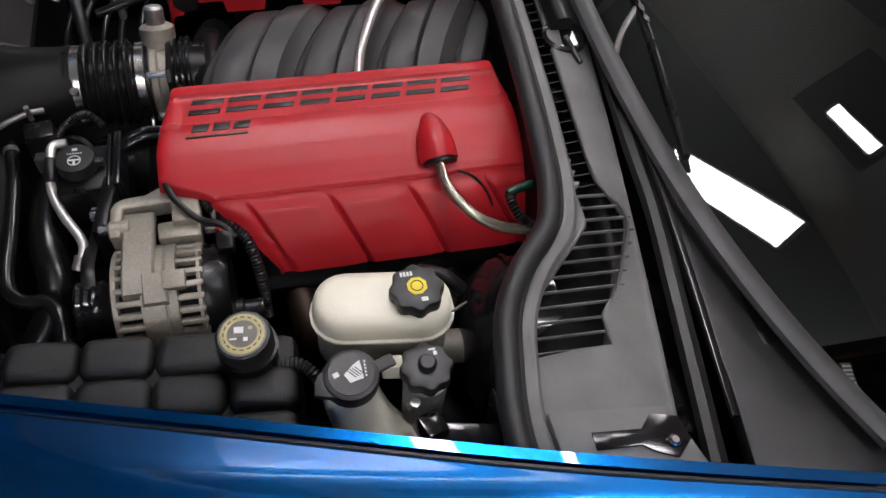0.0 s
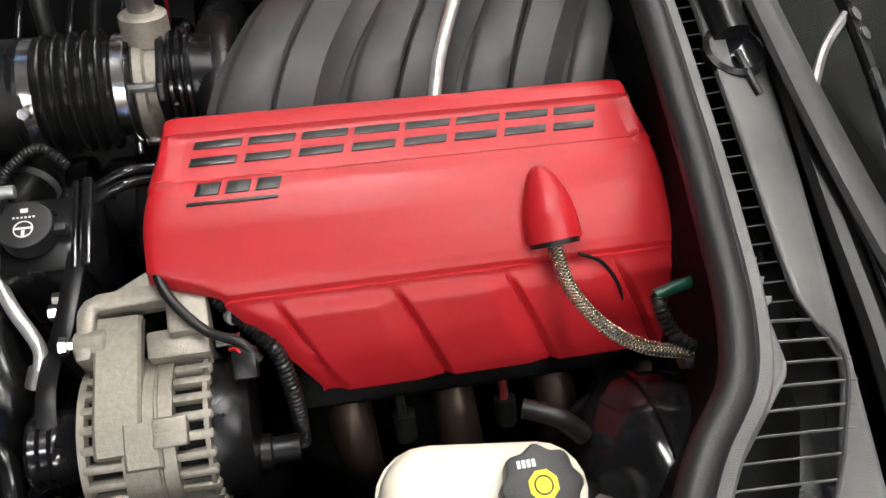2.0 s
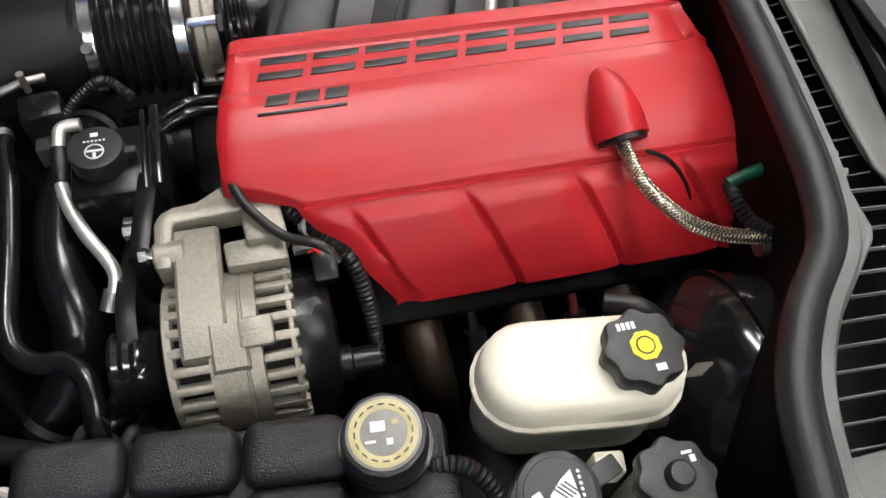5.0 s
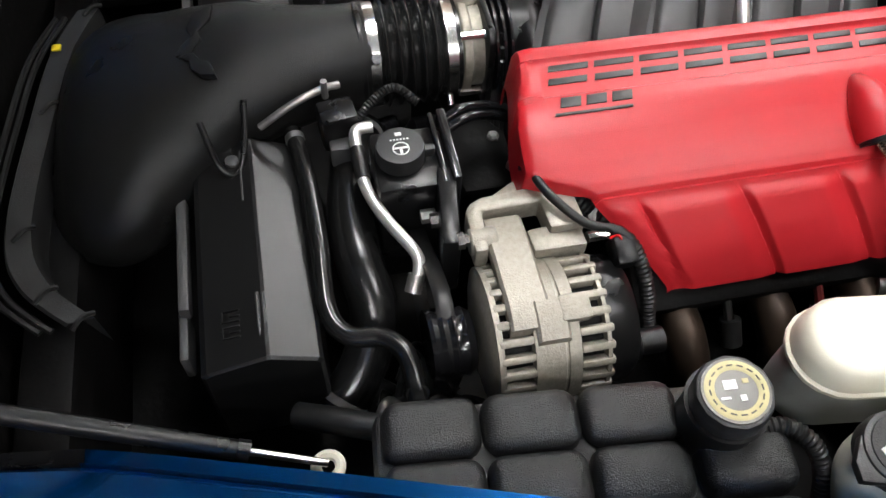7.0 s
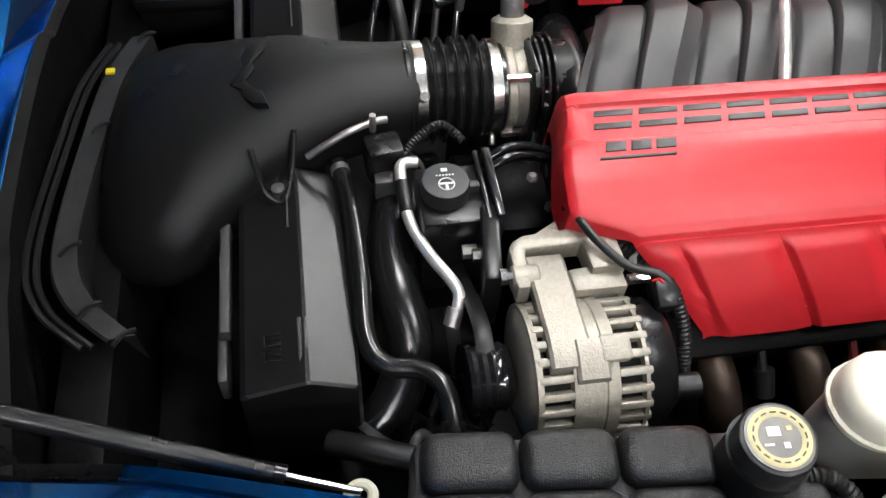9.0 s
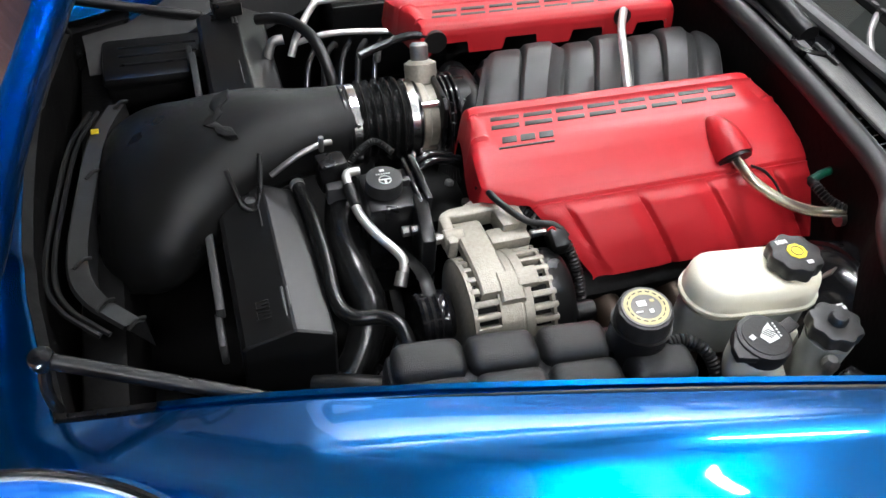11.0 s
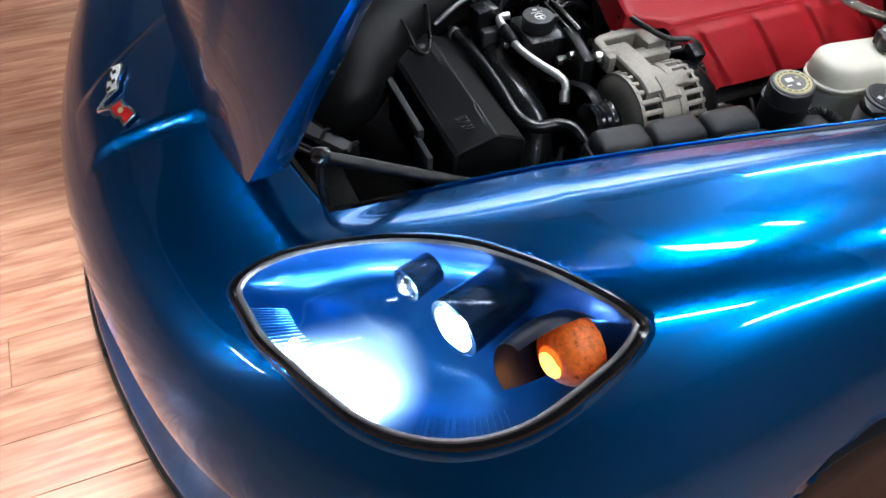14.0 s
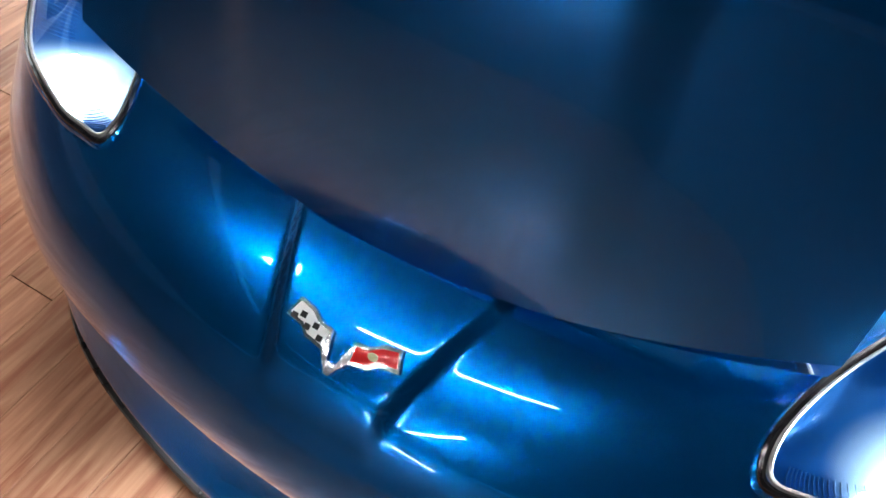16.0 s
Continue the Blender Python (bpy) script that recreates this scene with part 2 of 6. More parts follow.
BANNER = material("dark_navy_banner", (0.012, 0.018, 0.05), 0.5, vary=0.15, scale=2)
for x, length, bars in ((1.65, 4.0, ((-1.6, 0.5, WHITE), (-0.3, 0.8, RED), (0.6, 0.7, RED), (1.4, 0.6, RED))), (5.45, 2.3, ((-0.6, 0.6, RED), (0.2, 0.5, RED), (0.8, 0.4, RED)))):
    ob = tagged(part("banner", box((length, 0.02, 0.95), (x, 6.924, 1.17), 0.004), BANNER, None), "dark navy banner with plain bars on the pale wall", "banner")
    for dx, wide, colour in bars:
        part("bar", box((wide, 0.006, 0.22), (x + dx, 6.912, 1.2), 0.002), colour, ob)


def ceiling_light(x, y, lx, ly, turn=0, z=3.02):
    t = thing("ceiling_light", "bright white suspended ceiling light panel", "light", (x, y, z), "ceiling lights")
    t.rotation_euler = (0, 0, radians(turn))
    part("diffuser", box((lx, ly, 0.02), (0, 0, 0), 0.003), LAMP, t, "glowing white diffuser")
    # unseen housing, added to keep the lamp's light off the ceiling
    part("housing", box((lx + 0.02, ly + 0.02, 0.03), (0, 0, 0.026), 0.004), WHITE, t, "white housing added to stop light going up")
    for sx in (-1, 1):
        part("end_cap", box((0.02, ly + 0.01, 0.03), (sx * (lx / 2 + 0.01), 0, 0), 0.002), WHITE, t)
        part("cable", lathe([(0.003, 0.01), (0.003, 3.2 - z)], pose(sx * (lx / 2 - 0.01), 0, 0), 6), DULL, t)


for x, y, lx, ly, turn, z in ((0.195, 0.40, 0.87, 0.15, -66, 3.02), (0.78, 0.40, 0.34, 0.06, -80, 3.02), (1.2, -1.0, 0.75, 0.11, -22, 3.02), (-0.57, -2.28, 1.08, 0.08, -37, 3.02),
                              (-3.9, 0.6, 1.3, 0.04, -25, 3.02), (-1.75, 1.5, 0.26, 0.12, -45, 3.02), (-2.02, 0.47, 1.2, 0.022, -82, 3.02), (-6.15, 1.03, 1.5, 0.05, 30, 2.34), (0.6, -3.6, 1.6, 0.12, 10, 3.02), (2.15, 2.1, 1.1, 0.22, -40, 3.02)):
    ceiling_light(x, y, lx, ly, turn, z)
# unseen strip light added to brighten the wall, hidden behind a board
t = thing("added_wall_light", "unseen white strip light added behind a dark board to brighten the wall", "light", (2.6, 6.2, 2.75))
part("diffuser", box((6.5, 0.02, 0.14), (0, 0.04, 0), 0.003), LAMP, t, "glowing white strip")
part("board", box((6.6, 0.03, 0.40), (0, 0, 0), 0.003), PANEL, t, "dark board added to hide the strip from the car")
for x in (-2.4, 0.0, 2.4):
    part("cable", lathe([(0.004, 0.14), (0.004, 0.45)], pose(x, 0, 0.05), 6), DULL, t)
from mathutils.bvhtree import BVHTree

# ---------- glass ----------
def clear_glass(name, tint, gloss_rough=0.01):
    m = bpy.data.materials.new(name)
    m.use_nodes = True
    nt = m.node_tree
    nt.nodes.remove(nt.nodes["Principled BSDF"])
    out = nt.nodes["Material Output"]
    tr, gl, mix, fr = (nt.nodes.new(k) for k in ("ShaderNodeBsdfTransparent", "ShaderNodeBsdfGlossy", "ShaderNodeMixShader", "ShaderNodeFresnel"))
    tr.inputs["Color"].default_value = (*tint, 1)
    gl.inputs["Roughness"].default_value = gloss_rough
    fr.inputs["IOR"].default_value = 1.5
    nt.links.new(fr.outputs[0], mix.inputs[0])
    nt.links.new(tr.outputs[0], mix.inputs[1])
    nt.links.new(gl.outputs[0], mix.inputs[2])
    nt.links.new(mix.outputs[0], out.inputs["Surface"])
    return m


LENS = clear_glass("clear_headlamp_lens", (0.95, 0.97, 1.0))
SCREEN = clear_glass("tinted_windscreen_glass", (0.30, 0.33, 0.31))
AMBER = material("amber_lamp_plastic", (0.80, 0.20, 0.02), 0.30, vary=0.35, scale=160, bump=0.9, bump_scale=260, Transmission_Weight=0.25)
BULB = glow("lit_headlamp_bulb", (0.80, 0.93, 1.0), 400.0)
BEAM = glow("lit_projector_lens", (0.92, 0.97, 1.0), 26.0)
INDICATOR = glow("indicator_hot_spot_glow", (1.0, 0.36, 0.05), 5.0)
GREEN = material("green_connector_plastic", (0.004, 0.06, 0.035), 0.4, vary=0.2)
MILKY = material("milky_grey_nylon", (0.30, 0.31, 0.29), 0.4, vary=0.1, scale=30)
CAPGREY = material("worn_black_cap_plastic", (0.014, 0.014, 0.0145), 0.42, vary=0.2, scale=60, bump=0.2, bump_scale=600)
DISC = material("aged_cap_label", (0.13, 0.125, 0.115), 0.36, metal=0.25, vary=0.15, scale=60)
GOLD = material("yellow_label_ring", (0.45, 0.40, 0.20), 0.5, vary=0.15)

# ---------- the car body ----------
car = thing("sports_car", "metallic blue low sports car with its bonnet tilted open", "car")
RAILS = {
    "inner": [(0.68, -0.87, 0.868), (0.35, -0.779, 0.850), (0.0, -0.655, 0.800), (-0.30, -0.540, 0.734), (-0.50, -0.460, 0.668), (-0.60, -0.445, 0.655), (-0.64, -0.24, 0.655), (-0.65, 0.0, 0.658)],
    "crest": [(0.68, -0.91, 0.872), (0.35, -0.85, 0.872), (0.0, -0.765, 0.848), (-0.31, -0.67, 0.785), (-0.53, -0.56, 0.705), (-0.68, -0.465, 0.642), (-0.775, -0.25, 0.608), (-0.80, 0.0, 0.596)],
    "shoulder": [(0.68, -0.96, 0.82), (0.35, -0.945, 0.825), (0.0, -0.91, 0.82), (-0.34, -0.83, 0.772), (-0.59, -0.74, 0.672), (-0.80, -0.56, 0.560), (-0.885, -0.29, 0.530), (-0.905, 0.0, 0.525)],
    "side": [(0.68, -1.0, 0.60), (0.35, -1.0, 0.60), (0.0, -1.0, 0.60), (-0.41, -0.96, 0.57), (-0.68, -0.84, 0.47), (-0.855, -0.61, 0.41), (-0.94, -0.32, 0.405), (-0.972, 0.0, 0.40)],
    "chin": [(0.68, -1.0, 0.40), (0.35, -1.0, 0.40), (0.0, -1.0, 0.40), (-0.425, -0.96, 0.38), (-0.69, -0.84, 0.32), (-0.824, -0.594, 0.28), (-0.902, -0.316, 0.27), (-0.926, 0.0, 0.265)],
    "sill": [(0.68, -0.98, 0.20), (0.35, -0.98, 0.20), (0.0, -0.98, 0.20), (-0.42, -0.955, 0.19), (-0.70, -0.85, 0.175), (-0.866, -0.618, 0.168), (-0.960, -0.33, 0.163), (-0.998, 0.0, 0.16)],
}

LAMP_OUTLINE = [(-0.752, -0.486), (-0.725, -0.474), (-0.678, -0.482), (-0.611, -0.512), (-0.540, -0.561), (-0.482, -0.619), (-0.438, -0.688), (-0.403, -0.754), (-0.374, -0.806), (-0.372, -0.826), (-0.413, -0.841), (-0.503, -0.843), (-0.590, -0.806), (-0.669, -0.728), (-0.733, -0.597), (-0.749, -0.528)]
AXLE = (0.06, 0.335)


def inside(x, y, poly):
    hit = False
    for (x0, y0), (x1, y1) in zip(poly, poly[1:] + poly[:1]):
        if (y0 > y) != (y1 > y) and x < (x1 - x0) * (y - y0) / (y1 - y0) + x0:
            hit = not hit
    return hit


def body_rows(nu=32, nv=16):
    rails = []
    for key in ("inner", "crest", "shoulder", "side", "chin", "sill"):
        half = RAILS[key]
        rails.append(spline(half + [(x, -y, z) for x, y, z in half[-2::-1]], nu))
    rows = [spline([r[j] for r in rails], nv) for j in range(len(rails[0]))]
    # a tight corner where the edge of the bay turns across the nose
    legs = [Vector(p) for p in ((-0.50, -0.460, 0.668), (-0.604, -0.441, 0.656), (-0.640, -0.240, 0.655))]
    for j in range(4 * nu, 6 * nu + 1):
        leg, f = divmod(j / nu - 4, 1)
        goal = legs[2] if leg > 1.5 else legs[int(leg)].lerp(legs[int(leg) + 1], f)
        for row, sg in ((rows[j], 1), (rows[-1 - j], -1)):
            move = Vector((goal.x, goal.y * sg, goal.z)) - row[0]
            for k in range(20):
                row[k] += move * (1 - k / 20) ** 2
    # even sheet metal round that corner
    for turn in range(40):
        fresh = {}
        for j in range(int(3.2 * nu), len(rows) - int(3.2 * nu)):
            for k in range(1, 17):
                mean = (rows[j - 1][k] + rows[j + 1][k] + rows[j][k - 1] + rows[j][k + 1]) / 4
                fresh[j, k] = rows[j][k].lerp(mean, 0.6 * min(1.0, (17 - k) / 6))
        for (j, k), p in fresh.items():
            rows[j][k] = p
    # the raised centre of the nose, with a crease down each side
    for row in rows:
        for p in row:
            if p.x < -0.6 and p.z > 0.45:
                edge = 0.085 + 0.40 * max(0.0, (p.x + 0.88))
                rise = min(1.0, max(0.0, (edge - abs(p.y)) / 0.022 + 0.5))
                fade = min(1.0, max(0.0, (p.z - 0.505) / 0.05))
                p.z += 0.010 * rise * rise * (3 - 2 * rise) * fade
    return rows


ROWS_OF_BODY = body_rows()
OUTLINE = [(p.x, p.y) for p in spline([(x, y, 0) for x, y in LAMP_OUTLINE], 10, True)]


OUTLINE_FINE = [(p.x, p.y) for p in spline([(x, y, 0) for x, y in LAMP_OUTLINE], 40, True)]


def body_tree():
    n = len(ROWS_OF_BODY[0])
    verts = [p for row in ROWS_OF_BODY for p in row]
    faces = [(i * n + k, i * n + k + 1, (i + 1) * n + k + 1, (i + 1) * n + k) for i in range(len(ROWS_OF_BODY) - 1) for k in range(n - 1)]
    return BVHTree.FromPolygons(verts, faces)


BODY = body_tree()


def body_height(x, y):
    """The height of the painted surface over a place in plan."""
    hit = BODY.ray_cast(Vector((x, y, 1.4)), Vector((0, 0, -1)))[0]
    return hit.z if hit else BODY.find_nearest(Vector((x, y, 0.62)))[0].z


def body_panel():
    bm = bmesh.new()
    vs = [[bm.verts.new(p) for p in row] for row in ROWS_OF_BODY]
    for a, b in zip(vs, vs[1:]):
        for k in range(len(a) - 1):
            c = (a[k].co + b[k].co + b[k + 1].co + a[k + 1].co) / 4
            if c.z > 0.5 and inside(c.x, -abs(c.y), OUTLINE):
                continue
            if abs(c.y) > 0.86 and (c.x - AXLE[0]) ** 2 + (c.z - AXLE[1]) ** 2 < 0.365 ** 2:
                continue
            bm.faces.new((a[k], b[k], b[k + 1], a[k + 1]))
    bmesh.ops.delete(bm, geom=[v for v in bm.verts if not v.link_faces], context="VERTS")
    # draw the raw rims of the lamp openings and wheel arches onto their true outlines
    for v in {q for e in bm.edges if e.is_boundary for q in e.verts}:
        sg = -1 if v.co.y < 0 else 1
        d, ox, oy = min(((v.co.x - x) ** 2 + (v.co.y - (y if sg < 0 else -y)) ** 2, x, y) for x, y in OUTLINE_FINE)
        if d < 0.022 ** 2 and v.co.z > 0.5:
            v.co = Vector((ox, oy if sg < 0 else -oy, body_height(ox, oy)))
            continue
        dx, dz = v.co.x - AXLE[0], v.co.z - AXLE[1]
        r = math.hypot(dx, dz)
        if abs(v.co.y) > 0.86 and 0.33 < r < 0.42 and v.co.z > 0.22:
            v.co.x, v.co.z = AXLE[0] + dx * 0.365 / r, AXLE[1] + dz * 0.365 / r
    ob = part("front_body", bm, BLUE, car, "glossy metallic blue nose and wings")
    so = ob.modifiers.new("thickness", "SOLIDIFY")
    so.thickness, so.offset = 0.004, -1
    return ob


body_panel()
n_rail = len(ROWS_OF_BODY)
for sgn in (0, 1):
    edge = [r[0] for r in ROWS_OF_BODY]
    piece = edge[: int(n_rail * 0.37)] if sgn == 0 else edge[int(n_rail * 0.63):]
    low = [(p.x, p.y * 0.985, p.z - 0.016) for p in piece]
    rings = [[Vector(p) + Vector((0, (0.004 if sgn == 0 else -0.004), 0.001)), Vector(p) + Vector((0, 0, -0.012)),
              Vector((p[0], p[1] + (0.022 if sgn == 0 else -0.022), p[2] - 0.014)), Vector((p[0], p[1] + (0.024 if sgn == 0 else -0.024), p[2] - 0.10))] for p in piece]
    blue = [r for r, p in zip(rings, piece) if p.x > -0.50]
    dark = [r for r, p in zip(rings, piece) if p.x < -0.49]
    part("inner_flange", loft(blue, False), BLUE, car, "narrow blue inner lip of the wing")
    part("inner_flange", loft(dark, False), BLACK, car, "black inner lip at the front corner")
    # shade under bonnet and wing is put into this panel's colour
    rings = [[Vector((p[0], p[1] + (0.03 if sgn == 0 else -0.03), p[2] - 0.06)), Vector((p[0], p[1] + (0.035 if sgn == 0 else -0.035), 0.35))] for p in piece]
    part("inner_wing", loft(rings, False), DARK, car, "near-black inner wing panel with the bay's shade in its colour")
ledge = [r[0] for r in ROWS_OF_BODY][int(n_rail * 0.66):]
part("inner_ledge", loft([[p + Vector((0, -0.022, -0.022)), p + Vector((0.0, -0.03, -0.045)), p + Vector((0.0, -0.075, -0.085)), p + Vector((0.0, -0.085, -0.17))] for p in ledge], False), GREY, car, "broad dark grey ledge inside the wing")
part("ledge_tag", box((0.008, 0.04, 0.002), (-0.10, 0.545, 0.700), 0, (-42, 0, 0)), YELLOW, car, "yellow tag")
# black strip drawn for the shaded gap just outside the edge of the wing
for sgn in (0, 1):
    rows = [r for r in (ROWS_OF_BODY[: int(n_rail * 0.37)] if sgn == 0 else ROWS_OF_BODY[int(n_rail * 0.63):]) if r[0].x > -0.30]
    part("edge_gap_line", tube([r[1].lerp(r[2], 0.3) + Vector((0, 0, 0.0005)) for r in rows[::4]], lambda f, s_=sgn: 0.0003 + 0.0024 * min(1, 3 * (f if s_ else 1 - f)), 6, 3), RUBBER, car, "thin black strip drawn for the shaded gap")
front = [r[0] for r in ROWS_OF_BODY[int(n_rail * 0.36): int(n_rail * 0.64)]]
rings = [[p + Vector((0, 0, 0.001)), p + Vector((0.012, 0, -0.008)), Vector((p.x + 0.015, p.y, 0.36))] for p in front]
part("nose_bulkhead", loft(rings, False), DARK, car, "near-black front edge of the bay with shade in its colour")


def emblem():
    n = 14
    t = part("emblem", prism([(-0.004, -0.012), (0.004, -0.012), (0.012, 0.004), (-0.012, 0.004)], 0, 0.004, 0.001,
             Matrix.Translation((-0.863, 0, 0.5735)) @ Matrix.Rotation(radians(-90), 4, "Z") @ Matrix.Rotation(radians(29), 4, "X")), CHROME, car, "crossed flag emblem in chrome, red and checkered white")
    m = Matrix.Translation((-0.863, 0, 0.5735)) @ Matrix.Rotation(radians(-90), 4, "Z") @ Matrix.Rotation(radians(29), 4, "X")
    for sgn, mat in ((-1, WHITE), (1, FLAGRED)):
        def wing(x, y):
            return (sgn * x, y)
        outer = [wing(0.002, -0.012), wing(0.020, 0.012), wing(0.046, 0.016), wing(0.058, 0.026), wing(0.083, 0.030), wing(0.074, 0.058), wing(0.050, 0.053), wing(0.036, 0.043), wing(0.016, 0.040)]
        part("flag_rim", prism(outer if sgn > 0 else outer[::-1], 0.002, 0.006, 0.001, m), CHROME, t, "chrome rim")
        inner = [wing(0.022, 0.017), wing(0.045, 0.021), wing(0.056, 0.031), wing(0.078, 0.035), wing(0.071, 0.053), wing(0.051, 0.048), wing(0.037, 0.038), wing(0.020, 0.036)]
        part("flag_field", prism(inner if sgn > 0 else inner[::-1], 0.0055, 0.0075, 0.0004, m), mat, t, "white field" if sgn < 0 else "red field")
        if sgn < 0:
            for i in range(5):
                for j in range(2):
                    if (i + j) % 2 == 0:
                        x0 = -0.027 - 0.0108 * i
                        y0 = 0.0225 + 0.0085 * j + 0.0028 * i
                        part("check", box((0.0085, 0.0075, 0.001), (x0, y0, 0.0078), 0), BLACK, t, "black square").matrix_basis = m
        else:
            part("flag_badge", prism(ring_of(10, 0.007, 0.005), 0.0075, 0.0085, 0, m @ Matrix.Translation((0.045, 0.034, 0))), GOLD, t, "small pale badge")


FLAGRED = material("red_enamel", (0.55, 0.02, 0.02), 0.2, vary=0.05, coat=1.0)
emblem()


def headlight(sgn):
    pts = [Vector((x, y, body_height(x, y))) for x, y in OUTLINE]
    mid = sum(pts, Vector()) / len(pts)
    mir = Matrix.Diagonal((1, -sgn, 1, 1))
    def put(bm):
        bm.transform(mir)
        if sgn > 0:
            bmesh.ops.reverse_faces(bm, faces=bm.faces)
        return bm
    lamp = part("headlight", put(tube(pts[::2], 0.0060, 8, 2, True)), GLOSS, car, "leaf-shaped lit headlight behind a clear lens")
    ringside = []
    for p in pts:
        q = p + (p - mid).normalized() * 0.013
        q.z = body_height(q.x, q.y)
        half = p.lerp(q, 0.5)
        half.z = body_height(half.x, half.y)
        ringside.append([p + Vector((-0.001, -0.002, 0.002)), half + Vector((-0.0022, -0.0022, 0.0025)), q + Vector((0.0, 0.0, -0.0005))])
    part("surround", put(loft(ringside + ringside[:1], False)), BLUE, lamp, "narrow painted edge round the lens")
    part("bezel", put(tube([p.lerp(mid, 0.035) + Vector((0, 0, 0.002)) for p in pts[::2]], 0.004, 6, 2, True)), DULL, lamp, "grey inner seal")
    # lens: a crowned patch over the outline
    tmp = bmesh.new()
    rings = []
    for k in range(8):
        f = 1 - k / 8
        rings.append([tmp.verts.new(mid.lerp(p, f) + Vector((-0.35, -0.5, 0.8)) * 0.022 * (1 - f * f)) for p in pts])
    for a, b in zip(rings, rings[1:]):
        for i in range(len(pts)):
            tmp.faces.new((a[i], a[(i + 1) % len(pts)], b[(i + 1) % len(pts)], b[i]))
    tmp.faces.new(rings[-1])
    part("lens", put(tmp), LENS, lamp, "clear lens").visible_shadow = False
    # bowl painted like the body
    tmp = bmesh.new()
    rings = []
    for k in range(41):
        f = 1 - 0.94 * (k / 40) ** 1.6
        d = 0.105 * math.sin(min(1, k / 30) * math.pi / 2)
        rings.append([tmp.verts.new(mid.lerp(p, f) + Vector((0.45, 0.45, -0.75)) * d) for p in pts])
    for a, b in zip(rings, rings[1:]):
        for i in range(len(pts)):
            tmp.faces.new((a[i], b[i], b[(i + 1) % len(pts)], a[(i + 1) % len(pts)]))
    tmp.faces.new(rings[-1])
    part("bowl", put(tmp), BOWL, lamp, "blue reflector bowl with the lamp's glow in its colour")
    aim = Vector((-0.80, -0.28, -0.02)).normalized()
    def barrel(c, r, length, mat, face, label):
        q = aim.to_track_quat("Z", "Y").to_matrix().to_4x4()
        m = Matrix.Translation(c) @ q
        b = part("projector", put(lathe([(r * 0.9, -length), (r, -0.004), (r * 0.97, 0.0), (r * 0.8, 0.001), (r * 0.74, -0.008)], m, 28)), mat, lamp, label)
        part("projector_lens", put(lathe([(r * 0.72, -0.006), (r * 0.6, 0.004), (r * 0.3, 0.010), (0.002, 0.0115)], m, 24)), face, b, "bright lens")
    barrel(Vector((-0.524, -0.682, 0.657)), 0.041, 0.10, SMOKE, BEAM, "dark glossy barrel round a lit projector")
    barrel(Vector((-0.556, -0.606, 0.667)), 0.024, 0.045, SMOKE, CHROME, "small dark projector with a chrome face")
    for c, r in (((-0.668, -0.622, 0.586), 0.012), ((-0.628, -0.682, 0.582), 0.012), ((-0.700, -0.585, 0.590), 0.006)):
        part("bulb", put(lathe([(0.002, -r), (r * 0.7, -r * 0.7), (r, 0), (r * 0.7, r * 0.7), (0.002, r)], Matrix.Translation(c), 14)), BULB, lamp, "lit dipped beam bulb")
    # indicator: an amber dome at the back of an open, dark mirrored cavity
    axis = Vector((-0.93, -0.16, 0.16)).normalized()
    m = Matrix.Translation((-0.425, -0.785, 0.703)) @ axis.to_track_quat("Z", "Y").to_matrix().to_4x4()
    cone = [(0.030, -0.030), (0.042, -0.012), (0.046, 0.0), (0.047, 0.03), (0.042, 0.06), (0.034, 0.085)]
    tmp = bmesh.new()
    rings = [[tmp.verts.new(m @ Vector((r * math.cos(a), r * math.sin(a), h))) for a in [math.pi * (0.54 + 0.92 * k / 24) for k in range(25)]] for r, h in cone]
    for a, b in zip(rings, rings[1:]):
        for k in range(24):
            tmp.faces.new((a[k], a[k + 1], b[k + 1], b[k]))
    part("indicator_cavity", put(tmp), TROUGH, lamp, "dark mirrored trough in front of the indicator")
    dome = [(0.042, -0.012), (0.0435, 0.0), (0.0415, 0.010), (0.036, 0.021), (0.026, 0.030), (0.013, 0.035), (0.003, 0.0362)]
    part("indicator", put(lathe(dome, m, 32, lobes=16, lobe_depth=0.012)), AMBER, lamp, "amber indicator dome")
    # glowing cap laid on the dome for the bulb's hot spot
    side = m @ Matrix.Translation((0.002, -0.006, 0.0))
    part("indicator_hot_spot", put(lathe([(0.019, 0.031), (0.017, 0.0335), (0.012, 0.0362), (0.006, 0.0375), (0.002, 0.038)], side, 18)), INDICATOR, lamp, "glowing orange cap on the dome for the bulb's hot spot")
    for u0, u1 in ((139.0, 152.0), (112.0, 124.0)):
        for i in range(15):
            u = u0 + (u1 - u0) * i / 14
            p = pts[int(u) % len(pts)].lerp(pts[(int(u) + 1) % len(pts)], u - int(u))
            rib = []
            for k in (3, 5, 7, 9, 11, 13):
                f, d = 1 - 0.94 * (k / 40) ** 1.6, 0.105 * math.sin(k / 30 * math.pi / 2) - 0.0012
                rib.append(mid.lerp(p, f) + Vector((0.45, 0.45, -0.75)) * d)
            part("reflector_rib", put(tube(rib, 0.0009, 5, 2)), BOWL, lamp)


SMOKE = material("smoked_mirror_plastic", (0.010, 0.035, 0.085), 0.24, metal=0.6, vary=0.04, scale=30, coat=0.8)
TROUGH = material("dark_trough_plastic", (0.004, 0.009, 0.024), 0.35, metal=0.3, vary=0.1, scale=30)
BOWL = material("blue_lacquer_with_glow", (0.005, 0.052, 0.17), 0.28, metal=0.8, vary=0.02, scale=40, coat=0.2)
